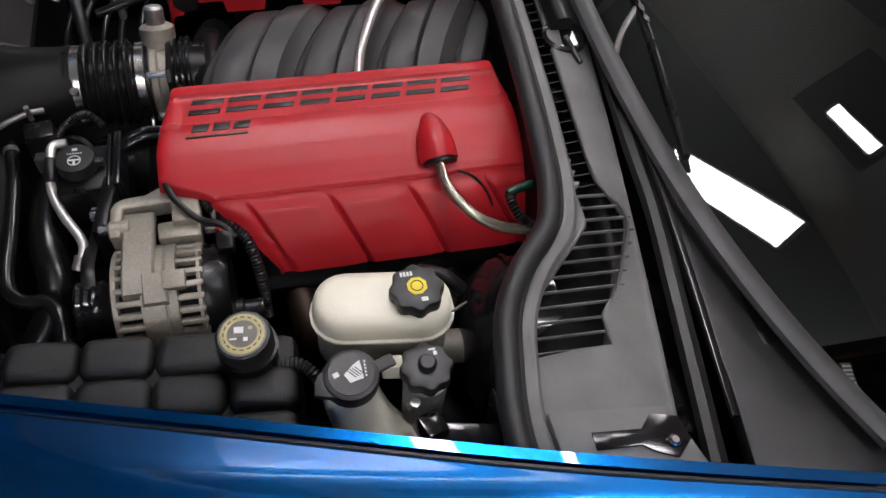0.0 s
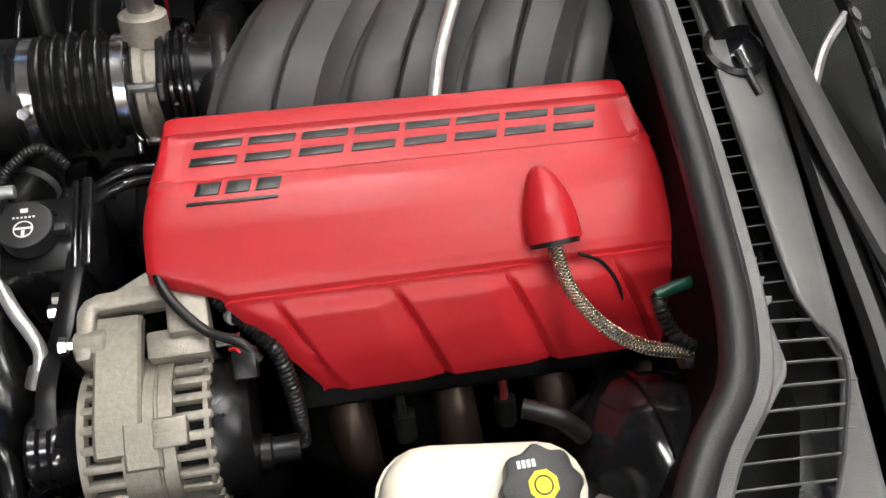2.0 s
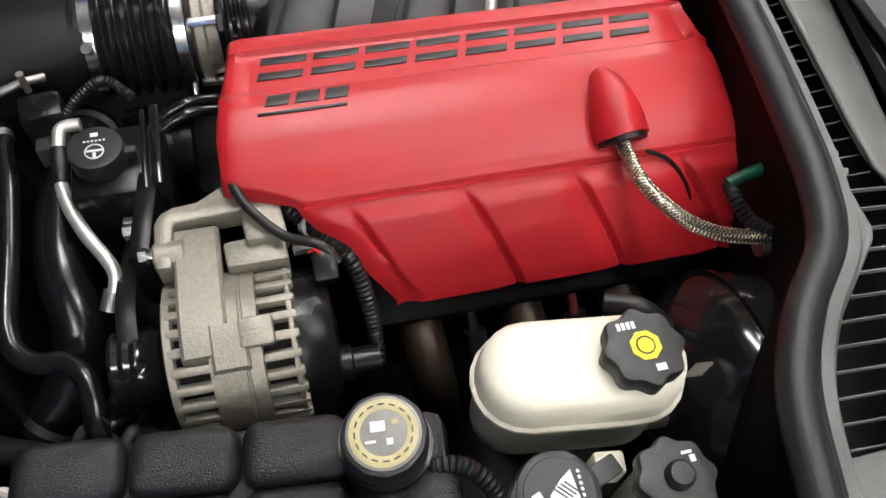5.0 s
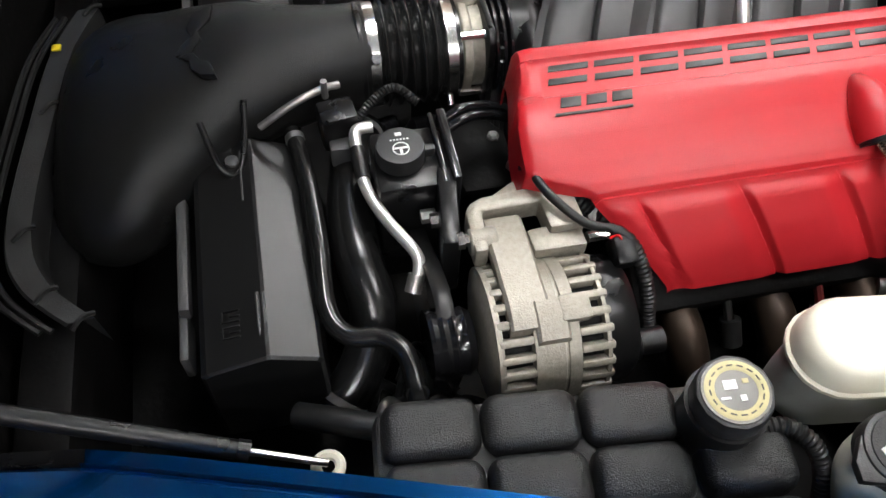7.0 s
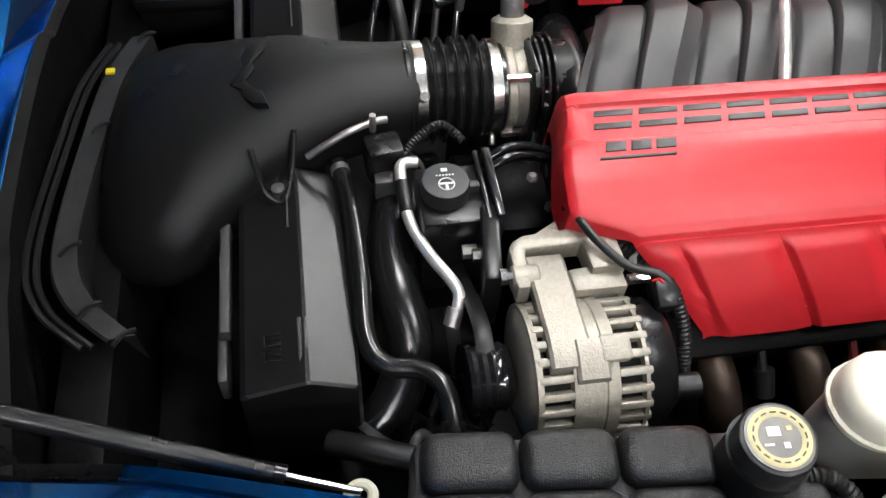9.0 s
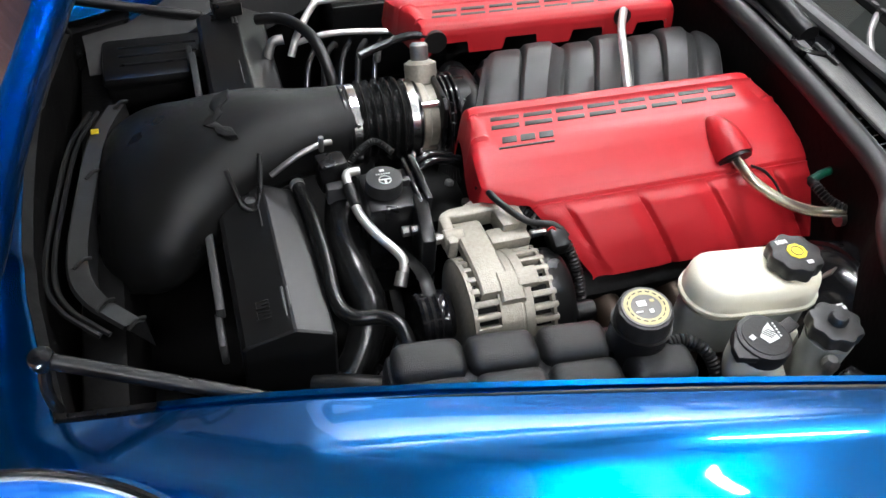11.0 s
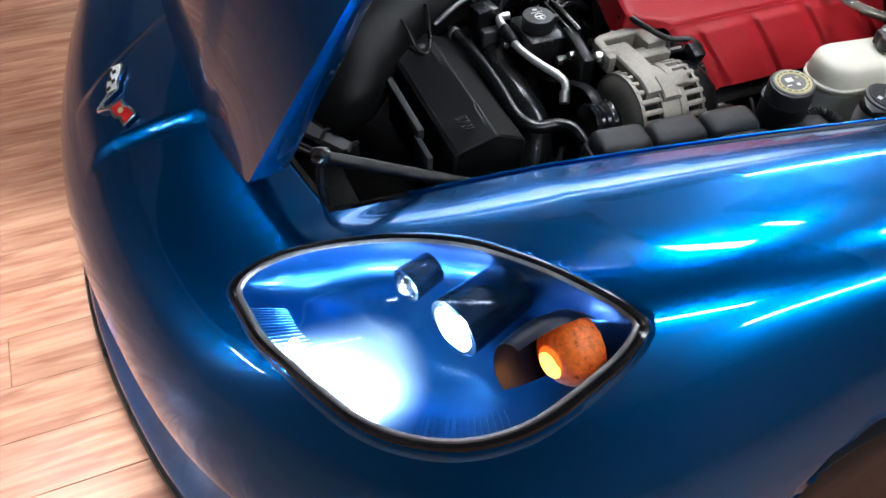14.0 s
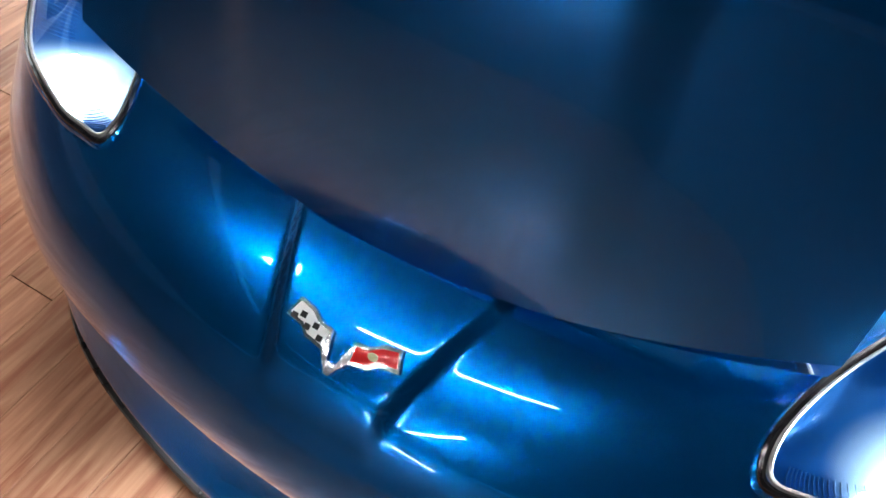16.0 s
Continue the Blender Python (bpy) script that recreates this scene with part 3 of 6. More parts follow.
# bowl colour pales to silver where the lamp floods it: glow put into colour
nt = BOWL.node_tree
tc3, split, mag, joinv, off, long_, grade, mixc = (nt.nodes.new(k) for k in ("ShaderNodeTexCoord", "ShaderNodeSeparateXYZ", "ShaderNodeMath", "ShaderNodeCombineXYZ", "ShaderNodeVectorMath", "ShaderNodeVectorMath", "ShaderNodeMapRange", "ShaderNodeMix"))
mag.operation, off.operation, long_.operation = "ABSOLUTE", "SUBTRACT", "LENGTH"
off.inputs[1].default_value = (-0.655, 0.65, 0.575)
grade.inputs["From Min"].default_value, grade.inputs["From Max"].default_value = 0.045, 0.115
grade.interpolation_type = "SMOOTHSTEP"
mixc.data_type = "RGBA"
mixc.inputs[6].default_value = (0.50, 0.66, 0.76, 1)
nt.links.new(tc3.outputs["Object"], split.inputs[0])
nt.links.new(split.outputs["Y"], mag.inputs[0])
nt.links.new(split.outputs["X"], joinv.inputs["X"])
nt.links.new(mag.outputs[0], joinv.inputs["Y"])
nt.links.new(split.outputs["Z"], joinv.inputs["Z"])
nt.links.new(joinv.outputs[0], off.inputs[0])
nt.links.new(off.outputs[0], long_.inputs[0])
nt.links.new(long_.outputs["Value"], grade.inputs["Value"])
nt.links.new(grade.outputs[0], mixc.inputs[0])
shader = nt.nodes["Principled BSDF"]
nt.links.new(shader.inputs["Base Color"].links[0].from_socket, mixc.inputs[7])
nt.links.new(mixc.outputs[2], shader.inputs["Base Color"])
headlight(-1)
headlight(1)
for sgn in (-1, 1):
    # spot added ahead of the nose to pool light on the floor
    spot = bpy.data.lights.new("added_floor_spot", "SPOT")
    spot.energy, spot.color, spot.spot_size, spot.spot_blend, spot.shadow_soft_size = 26.0, (0.90, 0.96, 1.0), radians(125), 1.0, 0.03
    beam = new("added_floor_spot", spot)
    beam.matrix_world = look((-0.945, sgn * 0.36, 0.44), (-1.30, sgn * 0.10, 0.0))
    beam.parent = car


def bonnet():
    hinge, tilt = Vector((-0.708, 0, 0.785)), radians(58.5)
    ax, az = Vector((math.cos(tilt), 0, math.sin(tilt))), Vector((-math.sin(tilt), 0, math.cos(tilt)))
    def place(x, y, z):
        return hinge + ax * x + Vector((0, y, 0)) + az * z
    tmp = bmesh.new()
    nu, nv = 72, 60
    grid = []
    for i in range(nu + 1):
        s = -1 + 2 * i / nu
        row = []
        for k in range(nv + 1):
            f = k / nv
            half = 0.486 + 0.13 * f
            curl = max(0.0, 1 - f / 0.38)
            x = -0.13 * (1 - s * s) * (1 - f) + 1.18 * f
            y = s * half
            z = (0.05 - 0.108 * curl * curl) * (1 - s * s) + 0.02 * math.sin(math.pi * f)
            dome = min(1.0, max(0.0, (0.26 - abs(y)) / 0.05))
            z += 0.018 * dome * min(1, f * 3)
            row.append(tmp.verts.new(place(x, y, z)))
        grid.append(row)
    for a, b in zip(grid, grid[1:]):
        for k in range(nv):
            tmp.faces.new((a[k], b[k], b[k + 1], a[k + 1]))
    # rounded frame along the two sides and a turned-in front edge
    for row in (grid[0], grid[-1]):
        way = -1 if row[0].co.y > 0 else 1
        last = row
        for dy, dz, turned in ((0.002, 0.007, 0.12), (0.008, 0.015, 0.45), (0.014, 0.020, 0.92), (0.020, 0.023, 1.0), (0.055, 0.026, 1.0), (0.105, 0.029, 0.92), (0.125, 0.020, 0.7)):
            low = []
            for n, v in enumerate(row):
                deep = turned * max(0.0, 1 - n / (0.5 * nv)) ** 2
                low.append(tmp.verts.new(v.co - az * (dz * min(1.0, 0.3 + n / 14) + 0.060 * deep) + Vector((0, way * (dy * min(1.0, 0.4 + n / 20) + 0.040 * deep), 0))))
            for n in range(nv):
                tmp.faces.new((last[n], last[n + 1], low[n + 1], low[n]))
            last = low
    first = [r[0] for r in grid]
    low = [tmp.verts.new(v.co + Vector((0.022, 0, -0.022 - 0.030 * (v.co.y / 0.486) ** 2))) for v in first]
    for n in range(nu):
        tmp.faces.new((first[n], first[n + 1], low[n + 1], low[n]))
    under = [[v.co - az * 0.028 for v in row[2:]] for row in grid[9:-9]]
    ob = part("bonnet", tmp, BLUE, car, "raised blue bonnet, hinged at the nose")
    part("bonnet_liner", loft(under, False), GRAIN, ob, "black underside liner")


bonnet()


def wheel(sgn):
    m = Matrix.Translation((AXLE[0], sgn * 0.86, AXLE[1])) @ Matrix.Rotation(radians(90), 4, "X")
    w = part("wheel", lathe([(0.22, -0.12), (0.31, -0.125), (0.333, -0.11), (0.336, 0.0), (0.333, 0.11), (0.31, 0.125), (0.22, 0.12)], m, 48), RUBBER, car, "black tyred front wheel")
    part("rim", lathe([(0.05, -0.09), (0.228, -0.118), (0.236, -0.12), (0.236, 0.12), (0.2, 0.11), (0.05, 0.10)], m, 40), DULL, w, "silver rim")
    tmp = bmesh.new()
    rings = []
    for i in range(25):
        a = math.pi * i / 24
        c, s_ = math.cos(a), math.sin(a)
        rings.append([Vector((AXLE[0] + 0.372 * c, sgn * 0.985, AXLE[1] + 0.372 * s_)), Vector((AXLE[0] + 0.372 * c, sgn * 0.70, AXLE[1] + 0.372 * s_))])
    part("wheel_arch_liner", loft(rings, False, bm=tmp), BLACK, car, "black arch liner")


wheel(-1)
wheel(1)
# splitter, lower grille and bumper insert
lipline = [(-0.67, -0.84, 0.155), (-0.858, -0.618, 0.150), (-0.953, -0.33, 0.145), (-0.992, 0.0, 0.142)]
lipline += [(x, -y, z) for x, y, z in lipline[-2::-1]]
part("splitter", tube(lipline, 0.016, 10, 8, flat=0.6), BLACK, car, "black front splitter lip")

# ---------- screen, cowl, wipers ----------
def screen_point(s, f):
    """s across the car from -1 to 1, f up the glass from 0 to 1."""
    x = 0.612 + 0.124 * abs(s) ** 3 + 0.86 * f
    return Vector((x, s * (0.80 - 0.16 * f), 0.815 + 0.012 * (1 - s * s) + 0.38 * f - 0.05 * f * f))


glass = [[screen_point(-1 + 2 * i / 24, k / 12) for i in range(25)] for k in range(13)]
part("windscreen", loft(glass, False), SCREEN, car, "dark reflective raked windscreen").visible_shadow = False
part("windscreen_trim", tube([screen_point(-1 + 2 * i / 24, -0.016) + Vector((0, 0, 0.002)) for i in range(25)], 0.017, 10, 2, flat=0.6), GREY, car, "grey edge strip of the screen")
part("screen_pillar", tube([screen_point(-1.02, 0.0), screen_point(-1.03, 0.5), screen_point(-1.03, 1.0)], 0.03, 10, 6), BLUE, car, "blue screen pillar")
part("screen_pillar", tube([screen_point(1.02, 0.0), screen_point(1.03, 0.5), screen_point(1.03, 1.0)], 0.03, 10, 6), BLUE, car, "blue screen pillar")
part("scuttle", box((0.30, 1.62, 0.33), (0.63, 0, 0.525), 0.01), BLACK, car, "black scuttle below the screen")
part("dashboard", box((0.95, 1.36, 0.06), (1.10, 0, 0.765), 0.02), GRAIN, car, "black dashboard behind the screen")
t = part("dash_plate", box((0.012, 0.030, 0.0015), (0.7225, -0.717, 0.7975), 0, (0, 0, -10)), DISC, car, "small pale plate behind the screen")
for k in range(5):
    part("plate_bar", box((0.010, 0.0022, 0.0006), (0.7225 + 0.0009 * (k - 2), -0.717 + 0.0052 * (k - 2), 0.7986), 0, (0, 0, -10)), WHITE, t, "pale bar")
part("cabin", box((1.2, 1.5, 0.5), (1.9, 0, 0.55), 0.05), BLACK, car, "dark cabin interior")



def rear_body():
    xs = (0.69, 1.1, 1.6, 2.05, 2.5, 2.9, 3.2, 3.42)
    def ring(x, sgn):
        k = 1 - 0.16 * max(0.0, (x - 2.5) / 0.92) ** 2
        h = 0.02 * smooth(0.7, 2.6, x)
        return [Vector((x, sgn * y * k, z + h)) for y, z in ((0.86, 0.868), (0.91, 0.872), (0.955, 0.835), (0.985, 0.74), (1.0, 0.60), (1.0, 0.40), (0.975, 0.20))]
    for sgn in (-1, 1):
        rings = [ring(x, sgn) for x in xs]
        part("door", loft(rings[:4], False), BLUE, car, "blue door skin")
        part("rear_wing", loft([r for r in rings[3:]], False), BLUE, car, "blue rear wing")
        part("side_window", loft([[Vector((x, sgn * 0.86, 0.872)), Vector((x + d, sgn * h, z))] for x, d, h, z in ((0.80, 0.68, 0.64, 1.14), (1.6, 0.1, 0.64, 1.19), (2.1, 0.0, 0.62, 1.19), (2.6, 0.0, 0.60, 1.08), (3.1, 0.0, 0.62, 0.93))], False), SCREEN, car, "dark side window")
        m = Matrix.Translation((2.74, sgn * 0.86, 0.345)) @ Matrix.Rotation(radians(90), 4, "X")
        w = part("wheel", lathe([(0.23, -0.14), (0.32, -0.145), (0.343, -0.13), (0.346, 0.0), (0.343, 0.13), (0.32, 0.145), (0.23, 0.14)], m, 40), RUBBER, car, "black tyred rear wheel")
        part("rim", lathe([(0.05, -0.10), (0.236, -0.142), (0.244, -0.143), (0.244, 0.143), (0.2, 0.12), (0.05, 0.11)], m, 36), DULL, w, "silver rim")
    def arch(x, half, z):
        return [Vector((x, half * s / 6, z - 0.05 * (s / 6) ** 2)) for s in range(-6, 7)]
    part("roof", loft([arch(1.465, 0.64, 1.165), arch(1.65, 0.64, 1.215), arch(1.9, 0.63, 1.235), arch(2.15, 0.62, 1.225)], False), BLUE, car, "blue roof panel")
    part("rear_window", loft([arch(2.15, 0.62, 1.223), arch(2.5, 0.60, 1.15), arch(2.9, 0.60, 1.03), arch(3.1, 0.62, 0.96)], False), SCREEN, car, "dark sloping rear window")
    part("tail_deck", loft([arch(3.1, 0.78, 0.93), arch(3.3, 0.77, 0.92), arch(3.43, 0.75, 0.90), [Vector((3.46, 0.75 * s / 6, 0.55)) for s in range(-6, 7)], [Vector((3.40, 0.75 * s / 6, 0.22)) for s in range(-6, 7)]], False), BLUE, car, "blue tail panel")


rear_body()


def cowl():
    t = thing("cowl_panel", "weathered grey black plastic cowl with a slatted air grille", "cowl")
    # plan edges of the panel: the front follows the weather seal, the back the glass
    def fy(y):
        a = abs(y)
        return 0.487 - 0.02 * min(1, a / 0.35) - 0.125 * max(0.0, min(1, (a - 0.46) / 0.13)) ** 1.0
    def by(y):
        return 0.607 - 0.10 * (abs(y) / 0.774) ** 1.2
    def opening(y):
        return 0.031 if abs(y) < 0.40 else 0.031 + 0.072 * min(1, (abs(y) - 0.40) / 0.16)
    def top(y):
        return 0.800 - 0.02 * (abs(y) / 0.8) ** 2
    rings = []
    for i in range(201):
        y = -0.80 + 1.60 * i / 200
        a, b = fy(y), by(y)
        e0, e1 = a + 0.020, min(a + 0.020 + opening(y), b - 0.012)
        xs = [a + (e0 - a) * k / 4 for k in range(5)] + [e0 + (e1 - e0) * k / 4 for k in range(1, 5)] + [e1 + (b - e1) * k / 10 for k in range(1, 11)]
        ring = []
        for x in xs:
            f = (x - a) / (b - a)
            ring.append(Vector((x, y, 0.793 + 0.016 * math.sin(math.pi * min(1, f * 1.05)) - 0.02 * (abs(y) / 0.8) ** 2)))
        rings.append(ring)
    tmp = bmesh.new()
    vs = [[tmp.verts.new(p) for p in r] for r in rings]
    for a, b in zip(vs, vs[1:]):
        for k in range(len(a) - 1):
            if 4 <= k < 8 and abs((a[k].co.y + b[k].co.y) / 2) < 0.636:
                continue
            tmp.faces.new((a[k], a[k + 1], b[k + 1], b[k]))
    ob = part("panel", tmp, COWL, t)
    so = ob.modifiers.new("thickness", "SOLIDIFY")
    so.thickness, so.offset = 0.005, -1
    # near-black sheet stands for the shade below the grille opening
    part("grille_shade_sheet", loft([[p + Vector((0, 0, -0.085)) for p in r[:11]] for r in rings[::8]], False), DARK, t, "near-black sheet for the shade under the slats")
    for i in range(66):
        y = -0.625 + 1.25 * i / 65
        e, w, z = fy(y), opening(y), top(y)
        if abs(y) > 0.41:
            part("slat", tube([(e + 0.015, y, z - 0.003), (e + 0.026 + w, y - 0.006, z + 0.001)], 0.0011, 6, 2, flat=3.0), COWL, t)
        else:
            part("tooth", prism([(e + 0.018, y - 0.009), (e + 0.029, y - 0.004), (e + 0.032, y + 0.002), (e + 0.018, y + 0.004)], z - 0.005, z + 0.001, 0.0006), COWL, t, "short grey grille tooth")
            part("rung", tube([(e + 0.024, y, z - 0.010), (e + 0.021 + w, y - 0.004, z - 0.002)], 0.0009, 5, 2), GREY, t, "thin grille rung")
    part("grille_edge", tube([(fy(y) + 0.021 + opening(y), y, top(y) + 0.003) for y in [-0.63 + 0.03 * i for i in range(43)]], 0.0022, 6, 3), GREY, t, "thin grille edge")
    # latch recess at the driver's end
    part("latch_plate", prism([(0.37, -0.80), (0.53, -0.815), (0.50, -0.715), (0.365, -0.70)], 0.775, 0.797, 0.003), COWL, t, "flat plate with a keyhole slot")
    part("latch_slot", prism([(0.405, -0.752), (0.405, -0.732), (0.46, -0.737), (0.475, -0.722), (0.505, -0.73), (0.51, -0.757), (0.49, -0.775), (0.468, -0.765), (0.455, -0.755)], 0.796, 0.7995, 0.0006), GLOSS, t, "black keyhole slot")
    part("latch_pin", lathe([(0.007, 0), (0.007, 0.004), (0.004, 0.007)], pose(0.49, -0.757, 0.799), 12), STEEL, t, "bright pin")
    return t


cowl()
seal_line = [(0.335, -0.80, 0.79), (0.325, -0.72, 0.80), (0.335, -0.64, 0.806), (0.352, -0.575, 0.808), (0.385, -0.52, 0.81), (0.428, -0.47, 0.812), (0.448, -0.41, 0.813), (0.458, -0.33, 0.815), (0.468, -0.2, 0.818), (0.477, 0.0, 0.82)]
seal_line += [(x, -y, z) for x, y, z in seal_line[-2::-1]]
t = thing("weather_seal", "thick black rubber weather seal along the cowl", "seal")
part("bulb_profile", tube(seal_line, 0.0155, 12, 8), SEAL, t)
part("lip", tube([(x + 0.013, y, z + 0.004) for x, y, z in seal_line], 0.005, 8, 8), SEAL, t, "thin raised rubber lip")
tagged(part("seal_carrier", tube([(x + 0.024, y, z - 0.012) for x, y, z in seal_line], 0.014, 8, 8, flat=0.6), COWL, None), "grey plastic carrier beside the rubber seal", "trim", kind="structure")
firewall = [[Vector((x - 0.004, y, z - 0.008)), Vector((x + 0.01, y, 0.40))] for x, y, z in spline(seal_line, 6)]
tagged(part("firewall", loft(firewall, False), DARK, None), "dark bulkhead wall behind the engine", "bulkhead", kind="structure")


def wiper():
    t = thing("wiper", "black wiper arm with a pierced bracket on the cowl", "wiper")
    part("pivot_cap", lathe([(0.034, -0.004), (0.034, 0.004), (0.028, 0.007), (0.027, 0.001)], pose(0.556, -0.125, 0.806), 28), GLOSS, t, "round gloss black cap")
    part("drain_tube", tube([(0.55, 0.06, 0.83), (0.552, -0.02, 0.826), (0.556, -0.11, 0.814)], 0.019, 12, 6), BLACK, t, "black tube")
    part("clip", tube([(0.556, -0.13, 0.812), (0.561, -0.16, 0.808), (0.566, -0.18, 0.804)], 0.004, 8, 4), RUBBER, t)
    part("arm", tube([(0.608, -0.196, 0.822), (0.604, -0.30, 0.815), (0.596, -0.45, 0.808), (0.585, -0.60, 0.80), (0.572, -0.74, 0.792)], 0.0055, 8, 8, flat=0.8), GLOSS, t, "gloss black arm")
    part("arm_elbow", tube([(0.606, -0.20, 0.822), (0.632, -0.155, 0.832), (0.660, -0.125, 0.850)], 0.0055, 8, 5), DULL, t, "bright bent link")
    part("blade", tube([(0.665, 0.02, 0.852), (0.662, -0.14, 0.850), (0.642, -0.30, 0.846), (0.628, -0.41, 0.842)], 0.006, 8, 6, flat=1.4), BLACK, t, "black blade")
    for i in range(5):
        f = i / 4
        part("bracket_hole", prism(ring_of(8, 0.009, 0.004), 0, 0.002, 0, Matrix.Translation((0.664 - 0.004 * f, -0.06 - 0.10 * f, 0.8595)) @ Matrix.Rotation(radians(88), 4, "Z")), GREY, t)


wiper()
tagged(part("screen_corner_panel", prism([(0.62, 0.0), (0.62, -0.17), (0.607, -0.32), (0.606, -0.43), (0.59, -0.59), (0.582, -0.71), (0.565, -0.83), (0.76, -0.83), (0.705, -0.73), (0.676, -0.645), (0.656, -0.53), (0.64, -0.44), (0.632, -0.37), (0.63, -0.27), (0.628, 0.0)], 0.77, 0.794, 0.002), RIM, None), "dark grey plastic panel between cowl and screen", "trim", kind="structure")
tagged(part("screen_corner_panel", prism([(0.62, 0.0), (0.62, 0.17), (0.607, 0.32), (0.606, 0.43), (0.59, 0.59), (0.582, 0.71), (0.565, 0.83), (0.76, 0.83), (0.705, 0.73), (0.676, 0.645), (0.656, 0.53), (0.64, 0.44), (0.632, 0.37), (0.63, 0.27), (0.628, 0.0)][::-1], 0.77, 0.794, 0.002), RIM, None), "dark grey plastic panel between cowl and screen", "trim", kind="structure")
gutter = [(0.612, -0.05, 0.796), (0.606, -0.17, 0.796), (0.592, -0.33, 0.794), (0.584, -0.45, 0.791), (0.566, -0.58, 0.787), (0.549, -0.70, 0.782), (0.535, -0.80, 0.776)]
tagged(part("screen_gutter", tube(gutter, 0.0135, 8, 8, flat=0.9), RUBBER, None), "gloss black gutter at the screen base", "trim", kind="structure")
tagged(part("screen_gutter", tube([(x, -y, z) for x, y, z in gutter], 0.0135, 8, 8, flat=0.9), RUBBER, None), "gloss black gutter at the screen base", "trim", kind="structure")


# ---------- engine covers ----------
PROFILE = [(-0.106, 0.715), (-0.107, 0.750), (-0.110, 0.760), (-0.116, 0.7665), (-0.124, 0.769), (-0.136, 0.769), (-0.139, 0.7645), (-0.142, 0.7635), (-0.165, 0.763), (-0.186, 0.762), (-0.189, 0.7645),
           (-0.205, 0.7645), (-0.235, 0.757), (-0.265, 0.745), (-0.285, 0.735), (-0.2935, 0.7295), (-0.2965, 0.7245), (-0.2995, 0.7255), (-0.303, 0.720), (-0.312, 0.708), (-0.330, 0.684), (-0.345, 0.662), (-0.358, 0.641), (-0.363, 0.631)]


def cover_shell(sgn):
    prof = []
    for (y0, z0), (y1, z1) in zip(PROFILE, PROFILE[1:]):
        cuts = 6 if y0 < -0.30 else (8 if -0.29 < y0 < -0.23 else 3)
        for k in range(cuts):
            prof.append((y0 + (y1 - y0) * k / cuts, z0 + (z1 - z0) * k / cuts))
    prof.append(PROFILE[-1])
    us = [0, 0.004, 0.01, 0.018, 0.03, 0.045] + [0.06 + 0.89 * i / 300 for i in range(301)] + [0.965, 0.98, 0.99, 1.0]
    bm = bmesh.new()
    rows = []
    for u in us:
        row = []
        for y, z in prof:
            down = max(0.0, -0.300 - y)
            if down == 0:
                x0 = -0.030 - 0.022 * smooth(-0.11, -0.24, y) if y > -0.25 else -0.052 + 0.070 * smooth(-0.264, -0.298, y)
            else:
                x0 = 0.018 + 0.080 * min(1, down / 0.06)
            x1 = 0.456 + 0.012 * smooth(-0.12, -0.24, y) + 0.035 * smooth(-0.24, -0.36, y)
            x = x0 + (x1 - x0) * u
            d0, d1 = x - x0, x1 - x
            zz, yy = z, y
            if -0.190 < y < -0.137:
                rim = 1 - smooth(-0.022 + 0.004, -0.022 + 0.012, x) + smooth(0.438, 0.446, x)
                zz += 0.0052 * rim
            lip = 0.05 - 0.044 * smooth(-0.25, -0.298, -0.25 if y > -0.25 else y) if y < -0.25 else 0.05
            drop = lip * (1 - smooth(0.0, 0.006, d0)) + 0.007 * (1 - min(1, d0 / 0.022)) ** 2 * (lip / 0.05)
            drop += 0.05 * (1 - smooth(0.0, 0.006, d1)) + 0.007 * (1 - min(1, d1 / 0.022)) ** 2
            zz -= drop
            if down > 0:
                q = (x - 0.060 - 0.80 * down + 0.1115) / 0.1115
                p = q - math.floor(q)
                pad = smooth(0.0, 0.10, p) * (1 - 0.55 * smooth(0.75, 1.0, p)) * smooth(0.0, 0.012, down) * smooth(0.004, 0.03, d0)
                yy -= 0.006 * pad
                zz += 0.0036 * pad
            if y > -0.1075:
                hump = 0.5 + 0.5 * math.cos(2 * math.pi * (x - 0.155) / 0.126)
                zz = z + (0.022 * smooth(0.45, 0.6, hump) if z < 0.73 else 0)
                zz -= drop
            row.append(bm.verts.new((x, -sgn * yy, zz)))
        rows.append(row)
    for a, b in zip(rows, rows[1:]):
        for k in range(len(prof) - 1):
            bm.faces.new((a[k], a[k + 1], b[k + 1], b[k]))
    return bm


